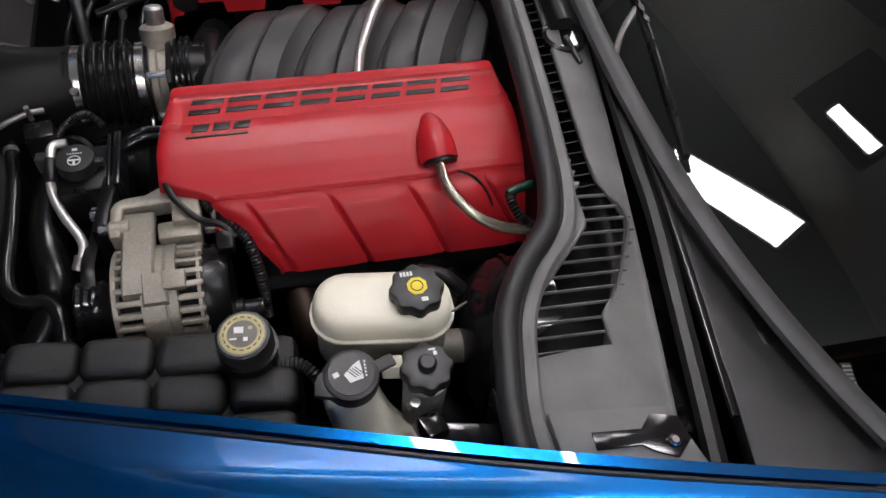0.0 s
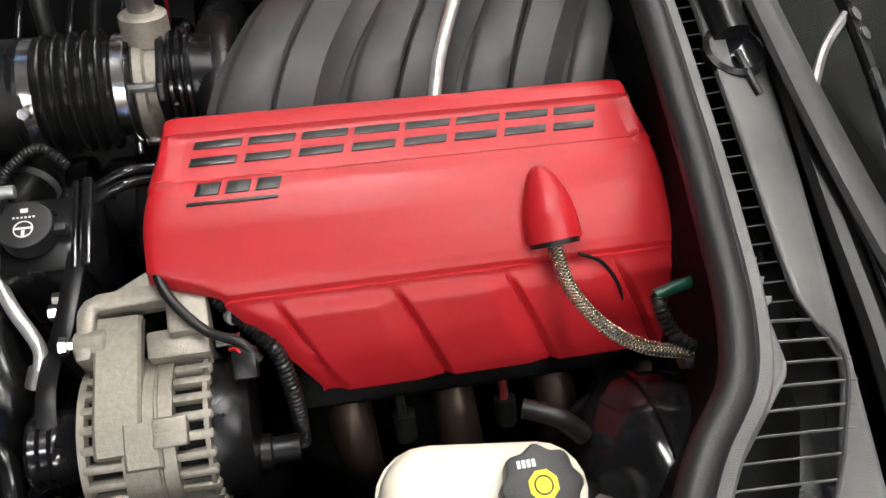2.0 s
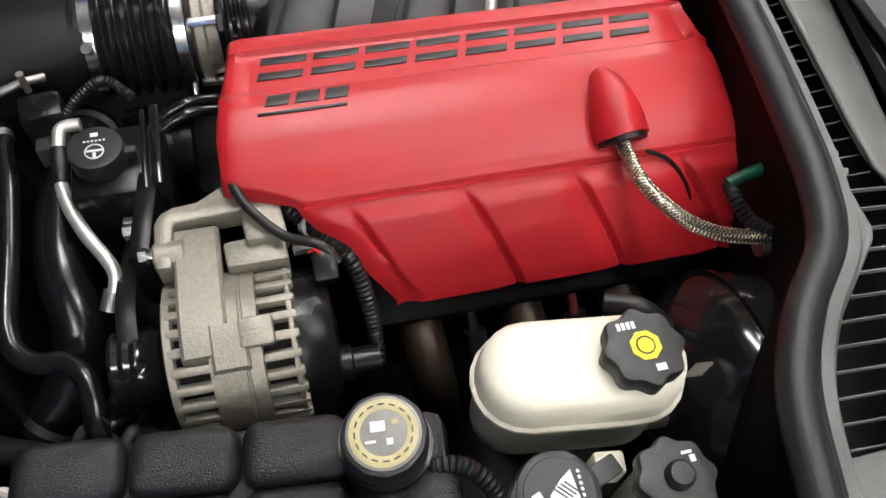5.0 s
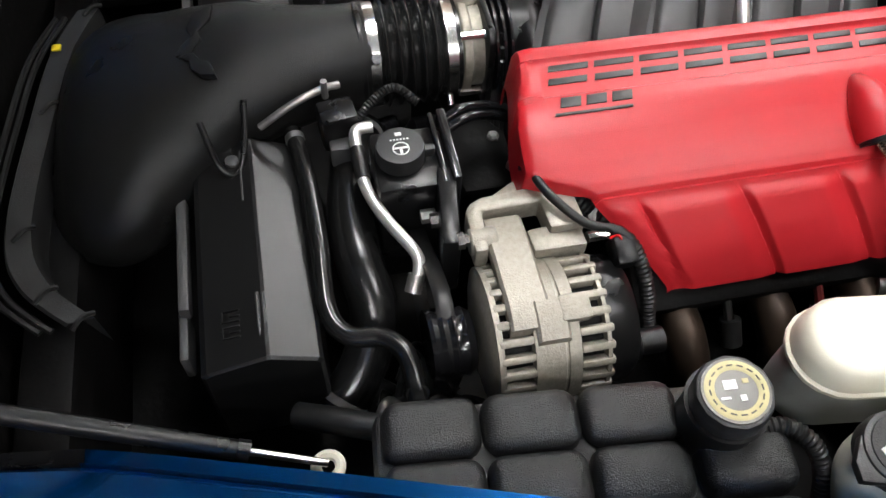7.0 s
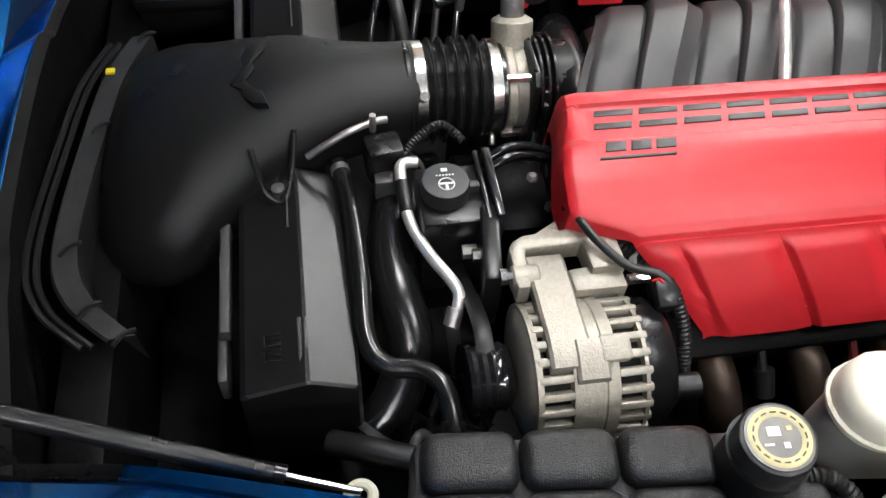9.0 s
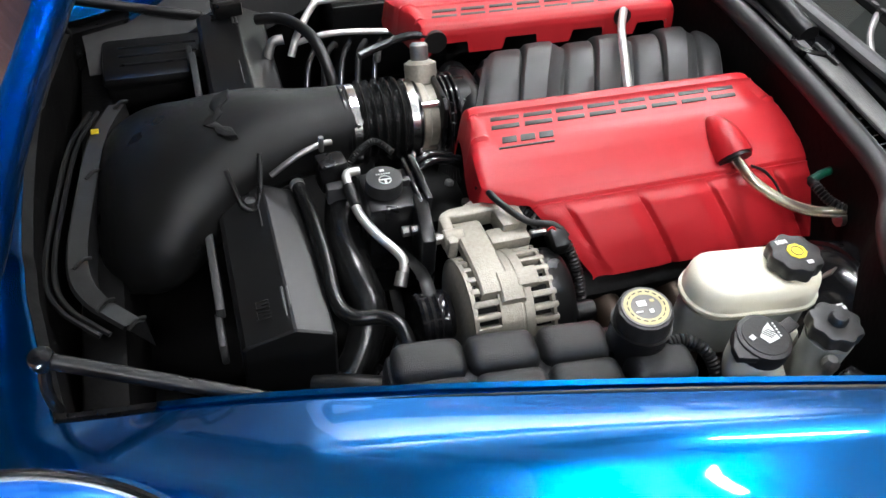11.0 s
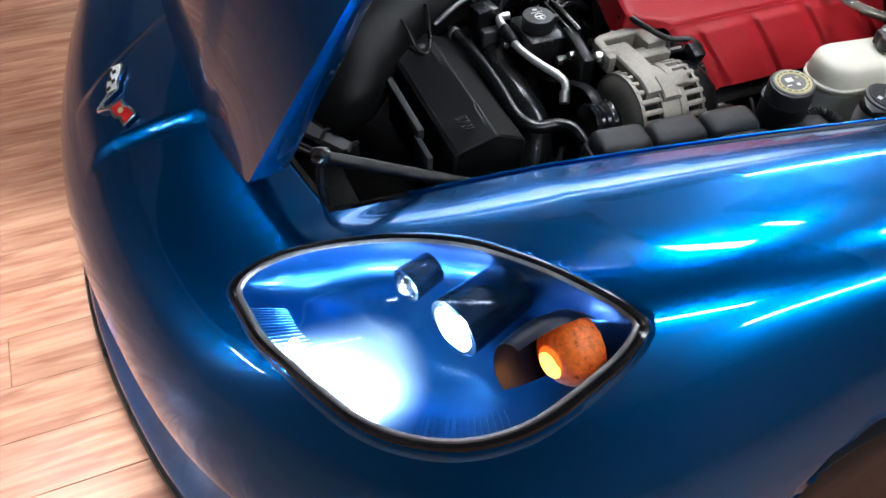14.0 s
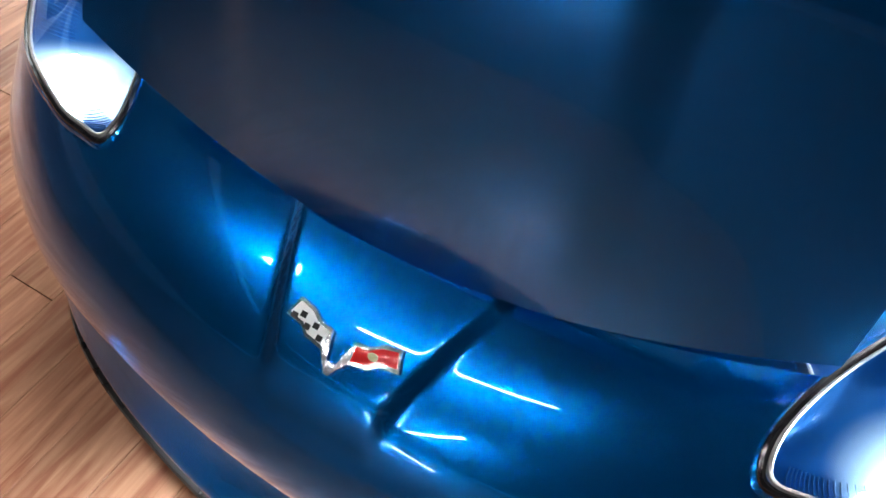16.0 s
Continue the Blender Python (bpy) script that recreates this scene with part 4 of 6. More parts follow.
def engine_cover(sgn):
    t = thing("engine_cover", "bright red moulded plastic engine cover with dark inlaid bars", "engine cover", group="engine covers")
    part("shell", cover_shell(sgn), RED, t)
    turn = Matrix() if sgn < 0 else Matrix.Translation((0.415, 0, 0)) @ Matrix.Rotation(math.pi, 4, "Z")
    # the maker's name stands as plain inlaid bars
    for i in range(8):
        x0 = 0.003 + i * 0.0515
        for y0, length in ((-0.1475, 0.045), (-0.1665, 0.043)):
            s = (-0.1475 - y0) * 0.25
            part("inlay_bar", prism([(x0 - s, y0 - 0.0046), (x0 + length - s, y0 - 0.0046), (x0 + length - s + 0.003, y0 + 0.0042), (x0 - s + 0.003, y0 + 0.0042)], 0.7625, 0.7642, 0.0004, turn), CARBON, t, "dark inlaid bar")
    for i in range(3):
        x0 = 0.002 + i * 0.028
        part("model_bar", prism([(x0, -0.2055), (x0 + 0.022, -0.2055), (x0 + 0.026, -0.1925), (x0 + 0.004, -0.1925)], 0.757, 0.7658, 0.0004, turn), CARBON, t, "dark inlaid bar")
    part("model_bar", prism([(-0.006, -0.2145), (0.078, -0.2145), (0.079, -0.2115), (-0.005, -0.2115)], 0.756, 0.7640, 0.0003, turn), CARBON, t, "dark underline")
    if sgn < 0:
        # red sleeve where the braided hose leaves the cover
        path = [(0.332, -0.210, 0.757), (0.333, -0.235, 0.758), (0.334, -0.262, 0.752), (0.336, -0.285, 0.742)]
        part("hose_sleeve", tube(path, lambda f: 0.004 + 0.0235 * math.sin(min(1, f * 1.15 + 0.02) * math.pi / 2) ** 0.8, 20, 6), RED, t, "pointed red sleeve")
        part("sleeve_mouth", tube([(0.336, -0.283, 0.743), (0.3365, -0.289, 0.740)], 0.0245, 20, 3), RUBBER, t, "black sleeve mouth")
        part("seam", tube([(0.36, -0.298, 0.733), (0.385, -0.306, 0.722), (0.405, -0.325, 0.697), (0.412, -0.345, 0.662)], 0.0022, 6, 6), RUBBER, t, "dark wire in the seam")
    else:
        part("pipe_notch", lathe([(0.016, -0.004), (0.016, 0.004)], pose(0.345, 0.107, 0.752, 90), 20), RUBBER, t, "dark pipe notch")
        part("breather_notch", lathe([(0.020, -0.004), (0.020, 0.004)], pose(0.0, 0.107, 0.742, 90), 20), RUBBER, t, "dark breather notch")
    return t


engine_cover(-1)
engine_cover(1)


# ---------- intake ----------
def intake_manifold():
    t = thing("intake_manifold", "grey black plastic intake manifold with arched runners", "intake manifold")
    part("plenum", box((0.43, 0.16, 0.09), (0.27, 0, 0.665), 0.02), BLACK, t)
    edges = [0.045, 0.118, 0.183, 0.249, 0.310, 0.374, 0.434, 0.485]
    for i, (a, b) in enumerate(zip(edges, edges[1:])):
        high = i % 2 == 1
        top = 0.755 if high else 0.747
        rings = []
        for k in range(41):
            f = -1 + 2 * k / 40
            y = 0.155 * f
            sweep = 0.056 * f + 0.006 * math.sin(math.pi * f)
            zc = top - 0.085 * abs(f) ** 2.2
            grow = 0.010 * smooth(-0.7, 0.5, f) * (1 if high else -1)
            x0, x1 = a + sweep - 0.002 - (0.3 * grow if high else 0), b + sweep + 0.002 + grow * 0.7
            sec = ((0, -0.06), (0.01, -0.014), (0.035, -0.004), (0.09, 0.0), (0.45, 0.0015), (0.64, 0.0005), (0.68, -0.003), (0.86, -0.012), (0.97, -0.016), (1, -0.06)) if high else \
                  ((0, -0.06), (0.02, -0.014), (0.16, -0.010), (0.22, -0.003), (0.30, 0.0), (0.70, 0.001), (0.90, 0.0), (0.96, -0.004), (0.99, -0.014), (1, -0.06))
            rings.append([Vector((x0 + (x1 - x0) * u, y, zc + dz)) for u, dz in sec])
        part("runner", loft(rings), GREY, t)
    part("front_cap", tube([(0.036, -0.11, 0.67), (0.026, -0.05, 0.695), (0.024, 0, 0.70), (0.026, 0.05, 0.695), (0.036, 0.11, 0.67)], 0.026, 12, 6), BLACK, t)
    return t


intake_manifold()
tagged(part("fuel_pipe", tube([(0.352, 0.118, 0.752), (0.335, 0.09, 0.772), (0.30, 0.03, 0.778), (0.262, -0.06, 0.776), (0.248, -0.105, 0.762), (0.245, -0.125, 0.745)], 0.0070, 12, 8), ALUMINIUM, None), "bright steel fuel pipe over the intake runners", "pipe")


BELLOWS = material("satin_bellows_rubber", (0.009, 0.009, 0.009), 0.22, vary=0.03, scale=30)


def bellows():
    t = thing("intake_bellows", "black rubber intake bellows between two steel clamps", "hose")
    prof = [(0.060, 0.0), (0.060, 0.016)]
    for i in range(70):
        prof.append((0.0615 + 0.0048 * math.sin(2 * math.pi * (i / 14 - 0.25)), 0.018 + 0.0725 * i / 70))
    prof += [(0.056, 0.092), (0.058, 0.096), (0.058, 0.115)]
    m = Matrix.Translation((-0.178, 0.002, 0.676)) @ Matrix.Rotation(radians(90), 4, "Y")
    part("bellows", lathe(prof, m, 40), BELLOWS, t)
    for h, r in ((0.003, 0.0615), (0.096, 0.0595)):
        c = part("clamp", lathe([(r, h), (r + 0.0015, h + 0.001), (r + 0.0015, h + 0.013), (r, h + 0.014)], m, 40), STEEL, t, "bright steel hose clamp")
        a = radians(35 if h < 0.05 else -48)
        k = Matrix.Translation((-0.178 + h + 0.007, 0.002 - (r + 0.005) * math.cos(a), 0.676 + (r + 0.005) * math.sin(a)))
        part("clamp_screw", lathe([(0.004, -0.010), (0.005, -0.009), (0.005, 0.008), (0.006, 0.0085), (0.006, 0.013)], k @ Matrix.Rotation(a, 4, "X"), 10), STEEL, c)
    return t


bellows()


def throttle_body():
    t = thing("throttle_body", "cast aluminium throttle body with black gasket rings", "throttle body")
    m = Matrix.Translation((-0.063, 0.002, 0.676)) @ Matrix.Rotation(radians(90), 4, "Y")
    part("housing", lathe([(0.052, 0.0), (0.056, 0.003), (0.056, 0.012), (0.052, 0.015), (0.052, 0.03)], m, 36), CAST, t)
    part("flange", prism([(-0.062, -0.05), (-0.05, -0.062), (0.05, -0.062), (0.062, -0.05), (0.062, 0.05), (0.05, 0.062), (-0.05, 0.062), (-0.062, 0.05)], 0.028, 0.036, 0.002, m), BLACK, t, "black flange")
    for h in (0.038, 0.047, 0.056):
        part("gasket_ring", lathe([(0.060, h), (0.064, h + 0.002), (0.064, h + 0.005), (0.060, h + 0.007)], m, 36), GLOSS, t, "shiny black ring")
    part("neck", lathe([(0.055, 0.03), (0.055, 0.085)], m, 30), BLACK, t)
    for a in (40, 130, 220, 310):
        part("bolt", lathe([(0.006, 0.0), (0.006, 0.03), (0.004, 0.032)], m @ Matrix.Translation((0.060 * math.cos(radians(a)), 0.060 * math.sin(radians(a)), -0.002)), 8), STEEL, t)
    part("actuator_stub", lathe([(0.013, 0.036), (0.0145, 0.038), (0.0145, 0.062), (0.011, 0.066)], Matrix.Translation((-0.045, 0.03, 0.715)) @ Matrix.Rotation(radians(-25), 4, "X"), 20), DULL, t, "dull metal stub")
    part("actuator", lathe([(0.022, 0), (0.026, 0.005), (0.026, 0.034), (0.018, 0.039)], Matrix.Translation((-0.045, 0.03, 0.715)) @ Matrix.Rotation(radians(-25), 4, "X"), 24), CAST, t, "round alloy actuator")
    part("sensor", lathe([(0.005, 0), (0.006, 0.002), (0.006, 0.022), (0.004, 0.025)], Matrix.Translation((-0.10, 0.105, 0.720)) @ Matrix.Rotation(radians(10), 4, "X"), 20), DULL, t, "dull metal sensor")
    for i in range(9):
        a = radians(200 + 18 * i)
        part("wire", tube([(-0.02 + 0.002 * i, 0.07 * math.cos(a), 0.69 + 0.066 * math.sin(a) * -0.6), (-0.015, -0.06 + 0.004 * i, 0.66), (-0.01 - 0.006 * i, -0.09, 0.60 - 0.004 * i)], 0.0026, 6, 4), RUBBER, t)
    return t


throttle_body()


def air_duct():
    t = thing("air_duct", "matt black moulded intake duct with a bolted bracket", "air duct")
    # sections from the bellows forward: x, y, z of the middle, half width, half height
    secs = [(-0.165, 0.002, 0.676, 0.060, 0.060), (-0.20, 0.0, 0.676, 0.063, 0.060), (-0.25, 0.0, 0.675, 0.072, 0.062), (-0.31, 0.004, 0.668, 0.094, 0.066), (-0.365, 0.0, 0.652, 0.120, 0.070), (-0.41, -0.006, 0.630, 0.145, 0.080), (-0.45, -0.01, 0.612, 0.172, 0.085), (-0.49, -0.008, 0.594, 0.180, 0.085), (-0.53, -0.004, 0.575, 0.165, 0.075), (-0.56, 0.0, 0.55, 0.14, 0.05)]
    path = spline([s[:3] for s in secs], 5)
    size = spline([(s[3], s[4], 0) for s in secs], 5)
    rings = []
    for p, q in zip(path, size):
        rings.append([Vector((p.x - 0.15 * q.y * math.sin(a), p.y + q.x * math.copysign(abs(math.cos(a)) ** 0.85, math.cos(a)), p.z + q.y * math.copysign(abs(math.sin(a)) ** 0.85, math.sin(a)))) for a in [2 * math.pi * i / 36 for i in range(36)]])
    part("duct", loft(rings), DUCT, t)
    part("collar", lathe([(0.061, 0.0), (0.0635, 0.002), (0.0635, 0.006), (0.061, 0.008)], Matrix.Translation((-0.186, 0.002, 0.676)) @ Matrix.Rotation(radians(90), 4, "Y"), 36), BLACK, t)
    part("bump", lathe([(0.055, -0.02), (0.05, 0.01), (0.035, 0.022), (0.012, 0.027)], pose(-0.485, 0.10, 0.625), 24), DUCT, t)
    # relief shape on the duct
    rel = Matrix.Translation((-0.367, 0.0, 0.7225)) @ Matrix.Rotation(radians(-14), 4, "Y")
    part("relief_mark", prism([(-0.026, -0.012), (-0.010, -0.016), (0.006, 0.004), (0.002, 0.018), (0.018, 0.034), (0.022, 0.058), (-0.004, 0.052), (-0.012, 0.030), (-0.006, 0.014), (-0.020, 0.002)], 0, 0.0032, 0.001, rel), DUCT, t, "raised plain emblem shape")
    part("relief_mark", prism([(-0.024, -0.014), (-0.006, -0.012), (0.004, -0.030), (0.014, -0.036), (0.020, -0.060), (0.004, -0.054), (-0.008, -0.040), (-0.010, -0.026)], -0.006, 0.0032, 0.001, rel), DUCT, t, "raised plain emblem shape")
    loop = [(-0.372, -0.105, 0.705), (-0.366, -0.125, 0.69), (-0.358, -0.142, 0.668), (-0.345, -0.148, 0.66), (-0.334, -0.138, 0.668), (-0.326, -0.11, 0.69), (-0.322, -0.085, 0.712)]
    part("bracket_rim", tube(loop, 0.0035, 8, 6), BLACK, t, "V-shaped bracket rim")
    part("bracket", prism([(-0.368, -0.10), (-0.360, -0.138), (-0.346, -0.146), (-0.333, -0.138), (-0.324, -0.09)], 0.655, 0.661, 0.001), BLACK, t)
    part("bracket_bolt", lathe([(0.008, 0), (0.008, 0.004), (0.004, 0.006)], pose(-0.346, -0.13, 0.661), 12), GREY, t)
    return t


DUCT = material("matt_black_duct_plastic", (0.0085, 0.0085, 0.0084), 0.29, vary=0.12, scale=15, bump=0.35, bump_scale=900, Specular_IOR_Level=0.22)
air_duct()


def shroud():
    t = thing("radiator_shroud", "black radiator shroud rim with small clips", "shroud")
    line = [(-0.53, 0.20, 0.625), (-0.562, 0.12, 0.622), (-0.580, 0.0, 0.62), (-0.592, -0.12, 0.62), (-0.589, -0.19, 0.62), (-0.570, -0.235, 0.619), (-0.545, -0.262, 0.614), (-0.525, -0.278, 0.606)]
    path = spline(line, 8)
    rings = [[p + Vector((-0.012, 0, 0.0)), p + Vector((-0.008, 0, 0.006)), p + Vector((0.018, 0.004, 0.004)), p + Vector((0.022, 0.004, -0.05))] for p in path]
    part("rim", loft(rings, False), RIM, t)
    for i in (0, 14, 28, 42, 54):
        p = path[min(i, len(path) - 1)]
        part("clip", tube([p + Vector((0.0, -0.012, 0.006)), p + Vector((0.012, 0, 0.010)), p + Vector((0.022, 0.006, 0.005))], 0.003, 6, 4), RUBBER, t)
    part("radiator_top", box((0.06, 0.9, 0.30), (-0.565, 0.0, 0.43), 0.01), DARK, t, "dark radiator body")
    for dx in (0.028, 0.04):
        part("seal_strip", tube([(x - dx, y, z - 0.005) for x, y, z in line], 0.004, 6, 6), RUBBER, t)
    part("tag", box((0.012, 0.010, 0.004), (-0.56, 0.125, 0.635), 0.001), YELLOW, t, "tiny yellow tag")


shroud()


def air_box(sgn, at):
    t = thing("air_box", "black plastic filter box with a sloping lid", "air box", at, "air boxes")
    L = 0.285
    sec = [(-0.070, -0.14), (-0.068, 0.004), (-0.062, 0.009), (-0.002, 0.026), (0.002, 0.026), (0.047, 0.006), (0.051, 0.0), (0.052, -0.14)]
    rings = []
    for k, f in enumerate((0.0, 0.012, 0.06, 0.5, 0.94, 0.988, 1.0)):
        s = 0.93 if k in (0, 6) else 1.0
        rings.append([Vector((x * s, sgn * L * f, z * s if z > 0 else z)) for x, z in sec])
    part("body", loft(rings), GRAIN, t, smooth=False)
    for dx in (-0.006, 0.0):
        part("rib", tube([(dx, sgn * (L - 0.003), 0.020), (dx, sgn * (L - 0.075), 0.028)], 0.0022, 6, 2), GREY, t)
    part("rib", tube([(-0.012, sgn * 0.02, 0.027), (-0.012, sgn * 0.09, 0.027)], 0.0012, 6, 2), GREY, t)
    for j in range(2):
        for k in range(4):
            w, h, ox, oy = ((0.018, 0.002, 0, 0), (0.018, 0.002, 0, 0.012), (0.002, 0.012, -0.008, 0.006), (0.010, 0.002, 0.004, 0.006))[k]
            part("embossed_mark", box((w, h, 0.002), (-0.034 + ox, sgn * (L - 0.03 - 0.018 * j) + oy, 0.0245), 0.0004, (0, -6, 0)), BLACK, t)
    part("latch", box((0.012, 0.15, 0.02), (-0.086, sgn * 0.12, -0.02), 0.003), GREY, t, "grey side clip")
    part("latch", box((0.010, 0.06, 0.04), (-0.090, sgn * 0.215, -0.045), 0.003), GREY, t, "worn grey clip")
    return t


air_box(-1, (-0.325, -0.10, 0.640))
air_box(1, (-0.305, 0.105, 0.665))
t = thing("box_plug", "black plug with raised bars on the filter box", "plug")
part("body", box((0.050, 0.042, 0.026), (-0.318, 0.358, 0.706), 0.004, (0, 0, 8)), BLACK, t)
for k in range(4):
    part("raised_bar", box((0.030, 0.003, 0.003), (-0.318 + 0.001 * k, 0.347 + 0.008 * k, 0.7195), 0.0006, (0, 0, 8)), GREY, t, "raised grey bar")


# ---------- fluids ----------
def cap_print(parent, m, kind):
    def bar(x, y, w, h, mat=WHITE):
        part("print", box((w, h, 0.0006), (x, y, 0.0003), 0), mat, parent, "white print").matrix_basis = m
    if kind == "wheel":
        part("print", tube([(0.0085 * math.cos(a), 0.0085 * math.sin(a) - 0.006, 0.0004) for a in [math.pi * i / 10 for i in range(20)]], 0.0007, 5, 2, True), WHITE, parent, "white ring print").matrix_basis = m
        bar(0, -0.005, 0.015, 0.0022)
        bar(0, -0.010, 0.003, 0.006)
        for i in range(6):
            bar(-0.009 + 0.0036 * i, 0.007, 0.002, 0.0018)
        bar(0, 0.0145, 0.007, 0.0045)
    elif kind == "brake":
        part("print", prism(ring_of(8, 0.0125, 0.0125, 0.39), 0, 0.0008, 0, m), YELLOW, parent, "yellow octagon print")
        part("print", tube([(0.007 * math.cos(a), 0.007 * math.sin(a), 0.001) for a in [math.pi * i / 10 for i in range(20)]], 0.0006, 5, 2, True), CARBON, parent, "thin dark ring").matrix_basis = m
        for i in range(4):
            bar(-0.016 + 0.004 * i, 0.018, 0.0028, 0.006)
        bar(0.006, -0.019, 0.008, 0.0055)
    elif kind == "coolant":
        part("print", tube([(0.0215 * math.cos(a), 0.0215 * math.sin(a), 0.0) for a in [math.pi * i / 12 for i in range(24)]], 0.0042, 6, 2, True, flat=0.12), GOLD, parent, "yellow text ring").matrix_basis = m
        bar(-0.004, 0.005, 0.011, 0.008)
        bar(0.009, 0.007, 0.005, 0.004, GOLD)
        bar(-0.010, -0.006, 0.008, 0.002)
        bar(0.004, -0.007, 0.005, 0.005)
        for i in range(16):
            a = 2 * math.pi * i / 16
            part("print", box((0.005, 0.0012, 0.0005), (0.0212 * math.cos(a), 0.0212 * math.sin(a), 0.0009), 0, (0, 0, math.degrees(a) + 90)), CARBON, parent, "dark bar").matrix_basis = m
    elif kind == "washer":
        part("print", prism([(-0.006, -0.010), (0.010, -0.012), (0.016, 0.010), (0.006, 0.008), (-0.008, 0.002)], 0, 0.0006, 0, m), WHITE, parent, "white screen-wash sign")
        for i in range(5):
            bar(0.014 + 0.0015 * i, -0.010 + 0.004 * i, 0.002, 0.0025)
        bar(-0.016, 0.006, 0.007, 0.006)
        for i in range(4):
            part("print", box((0.0011, 0.013, 0.0006), (0.0 + 0.0032 * i, -0.001, 0.0008), 0, (0, 0, 24)), CARBON, parent, "dark bar").matrix_basis = m
    elif kind == "clutch":
        bar(0.007, 0.013, 0.008, 0.0022)
        bar(0.010, 0.008, 0.004, 0.005)


def knob_cap(parent, at, r, h, kind, lobes=8, tilt=(0, 0, 0), mat=None, button=False):
    m = pose(*at, *tilt)
    c = part("cap", lathe([(r * 0.86, -h), (r * 0.98, -h * 0.9), (r, -h * 0.45), (r, -0.004), (r * 0.95, -0.001), (r * 0.85, 0.0), (r * 0.6, 0.0005)], m, 64, lobes=lobes, lobe_depth=0.065), mat or CAPGREY, parent, "scalloped black cap")
    if button:
        part("cap_boss", lathe([(r * 0.36, 0), (r * 0.36, 0.007), (r * 0.28, 0.010), (r * 0.1, 0.0105)], m, 24), mat or CAPGREY, c)
    cap_print(c, m @ Matrix.Translation((0, 0, 0.0115 if button else 0.0006)), kind)
    return c


def brake_reservoir():
    t = thing("brake_reservoir", "cream white brake fluid tank with a scalloped black cap", "reservoir")
    m = Matrix.Translation((0.217, -0.512, 0.0)) @ Matrix.Rotation(radians(-7), 4, "Z")
    rings = []
    for s, z in ((0.93, 0.725), (0.965, 0.733), (1.0, 0.735), (1.0, 0.739), (0.965, 0.741), (0.955, 0.755), (0.93, 0.766), (0.87, 0.772), (0.78, 0.7745), (0.62, 0.7755)):
        k = 0.180 * (1 - s)
        rings.append([m @ Vector((x, y, z)) for x, y in stadium(0.179 - k, 0.090 - k)])
    part("upper_tank", loft(rings), CREAM, t)
    rings = [[m @ Vector((x, y, z)) for x, y in stadium(0.165, 0.075)] for z in (0.66, 0.728)]
    part("lower_tank", loft(rings), MILKY, t, "milky grey lower tank")
    part("filler_neck", lathe([(0.027, 0.765), (0.027, 0.785)], Matrix.Translation((0.256, -0.52, 0)), 24), CREAM, t)
    knob_cap(t, (0.256, -0.520, 0.798), 0.0315, 0.022, "brake")
    part("tag", box((0.016, 0.002, 0.02), (0.307, -0.535, 0.762), 0, (25, 0, 30)), WHITE, t, "small white label").data.materials[0] = DISC
    return t


brake_reservoir()


def coolant_tank():
    t = thing("coolant_tank", "black quilted plastic coolant tank with a labelled cap", "tank", (-0.07, -0.545, 0.0))
    t.rotation_euler = (0, 0, radians(-5.5))
    bm = None
    part("base", box((0.35, 0.135, 0.19), (0.0, -0.005, 0.605), 0.015), TANKBLACK, t)
    for i in range(4):
        for j in range(3):
            if i == 3 and j == 0:
                continue
            w = 0.088 if i < 3 else 0.082
            d = 0.056 if j < 2 else 0.05
            part("pillow", box((w - 0.0015, d - 0.001, 0.06), (-0.124 + 0.0875 * i, 0.034 - 0.0555 * j, 0.690 + (0.0 if i < 3 else 0.010)), 0.0165, segs=4), TANKBLACK, t)
    part("filler_neck", lathe([(0.034, 0.66), (0.034, 0.742), (0.036, 0.75)], Matrix.Translation((0.121, 0.018, 0)), 28), BLACK, t)
    m = pose(0.121, 0.018, 0.752, 2, -4, 0)
    c = part("cap", lathe([(0.0315, -0.008), (0.0325, -0.004), (0.0325, 0.018), (0.031, 0.0235), (0.0275, 0.025)], m, 48, lobes=12, lobe_depth=0.012), CAPGREY, t, "black filler cap")
    d = part("cap_disc", lathe([(0.0285, 0.0245), (0.028, 0.0262), (0.004, 0.0266)], m, 40), DISC, c, "pale metal disc with yellow ring")
    cap_print(d, m @ Matrix.Translation((0, 0, 0.0268)), "coolant")
    return t


coolant_tank()
tagged(part("overflow_hose", tube([(0.085, -0.556, 0.722), (0.108, -0.560, 0.725), (0.128, -0.578, 0.715), (0.136, -0.60, 0.69), (0.137, -0.62, 0.65)], 0.0075, 10, 8, ribs=0.0011, pitch=0.005), RUBBER, None), "corrugated black overflow hose from the filler neck", "hose")


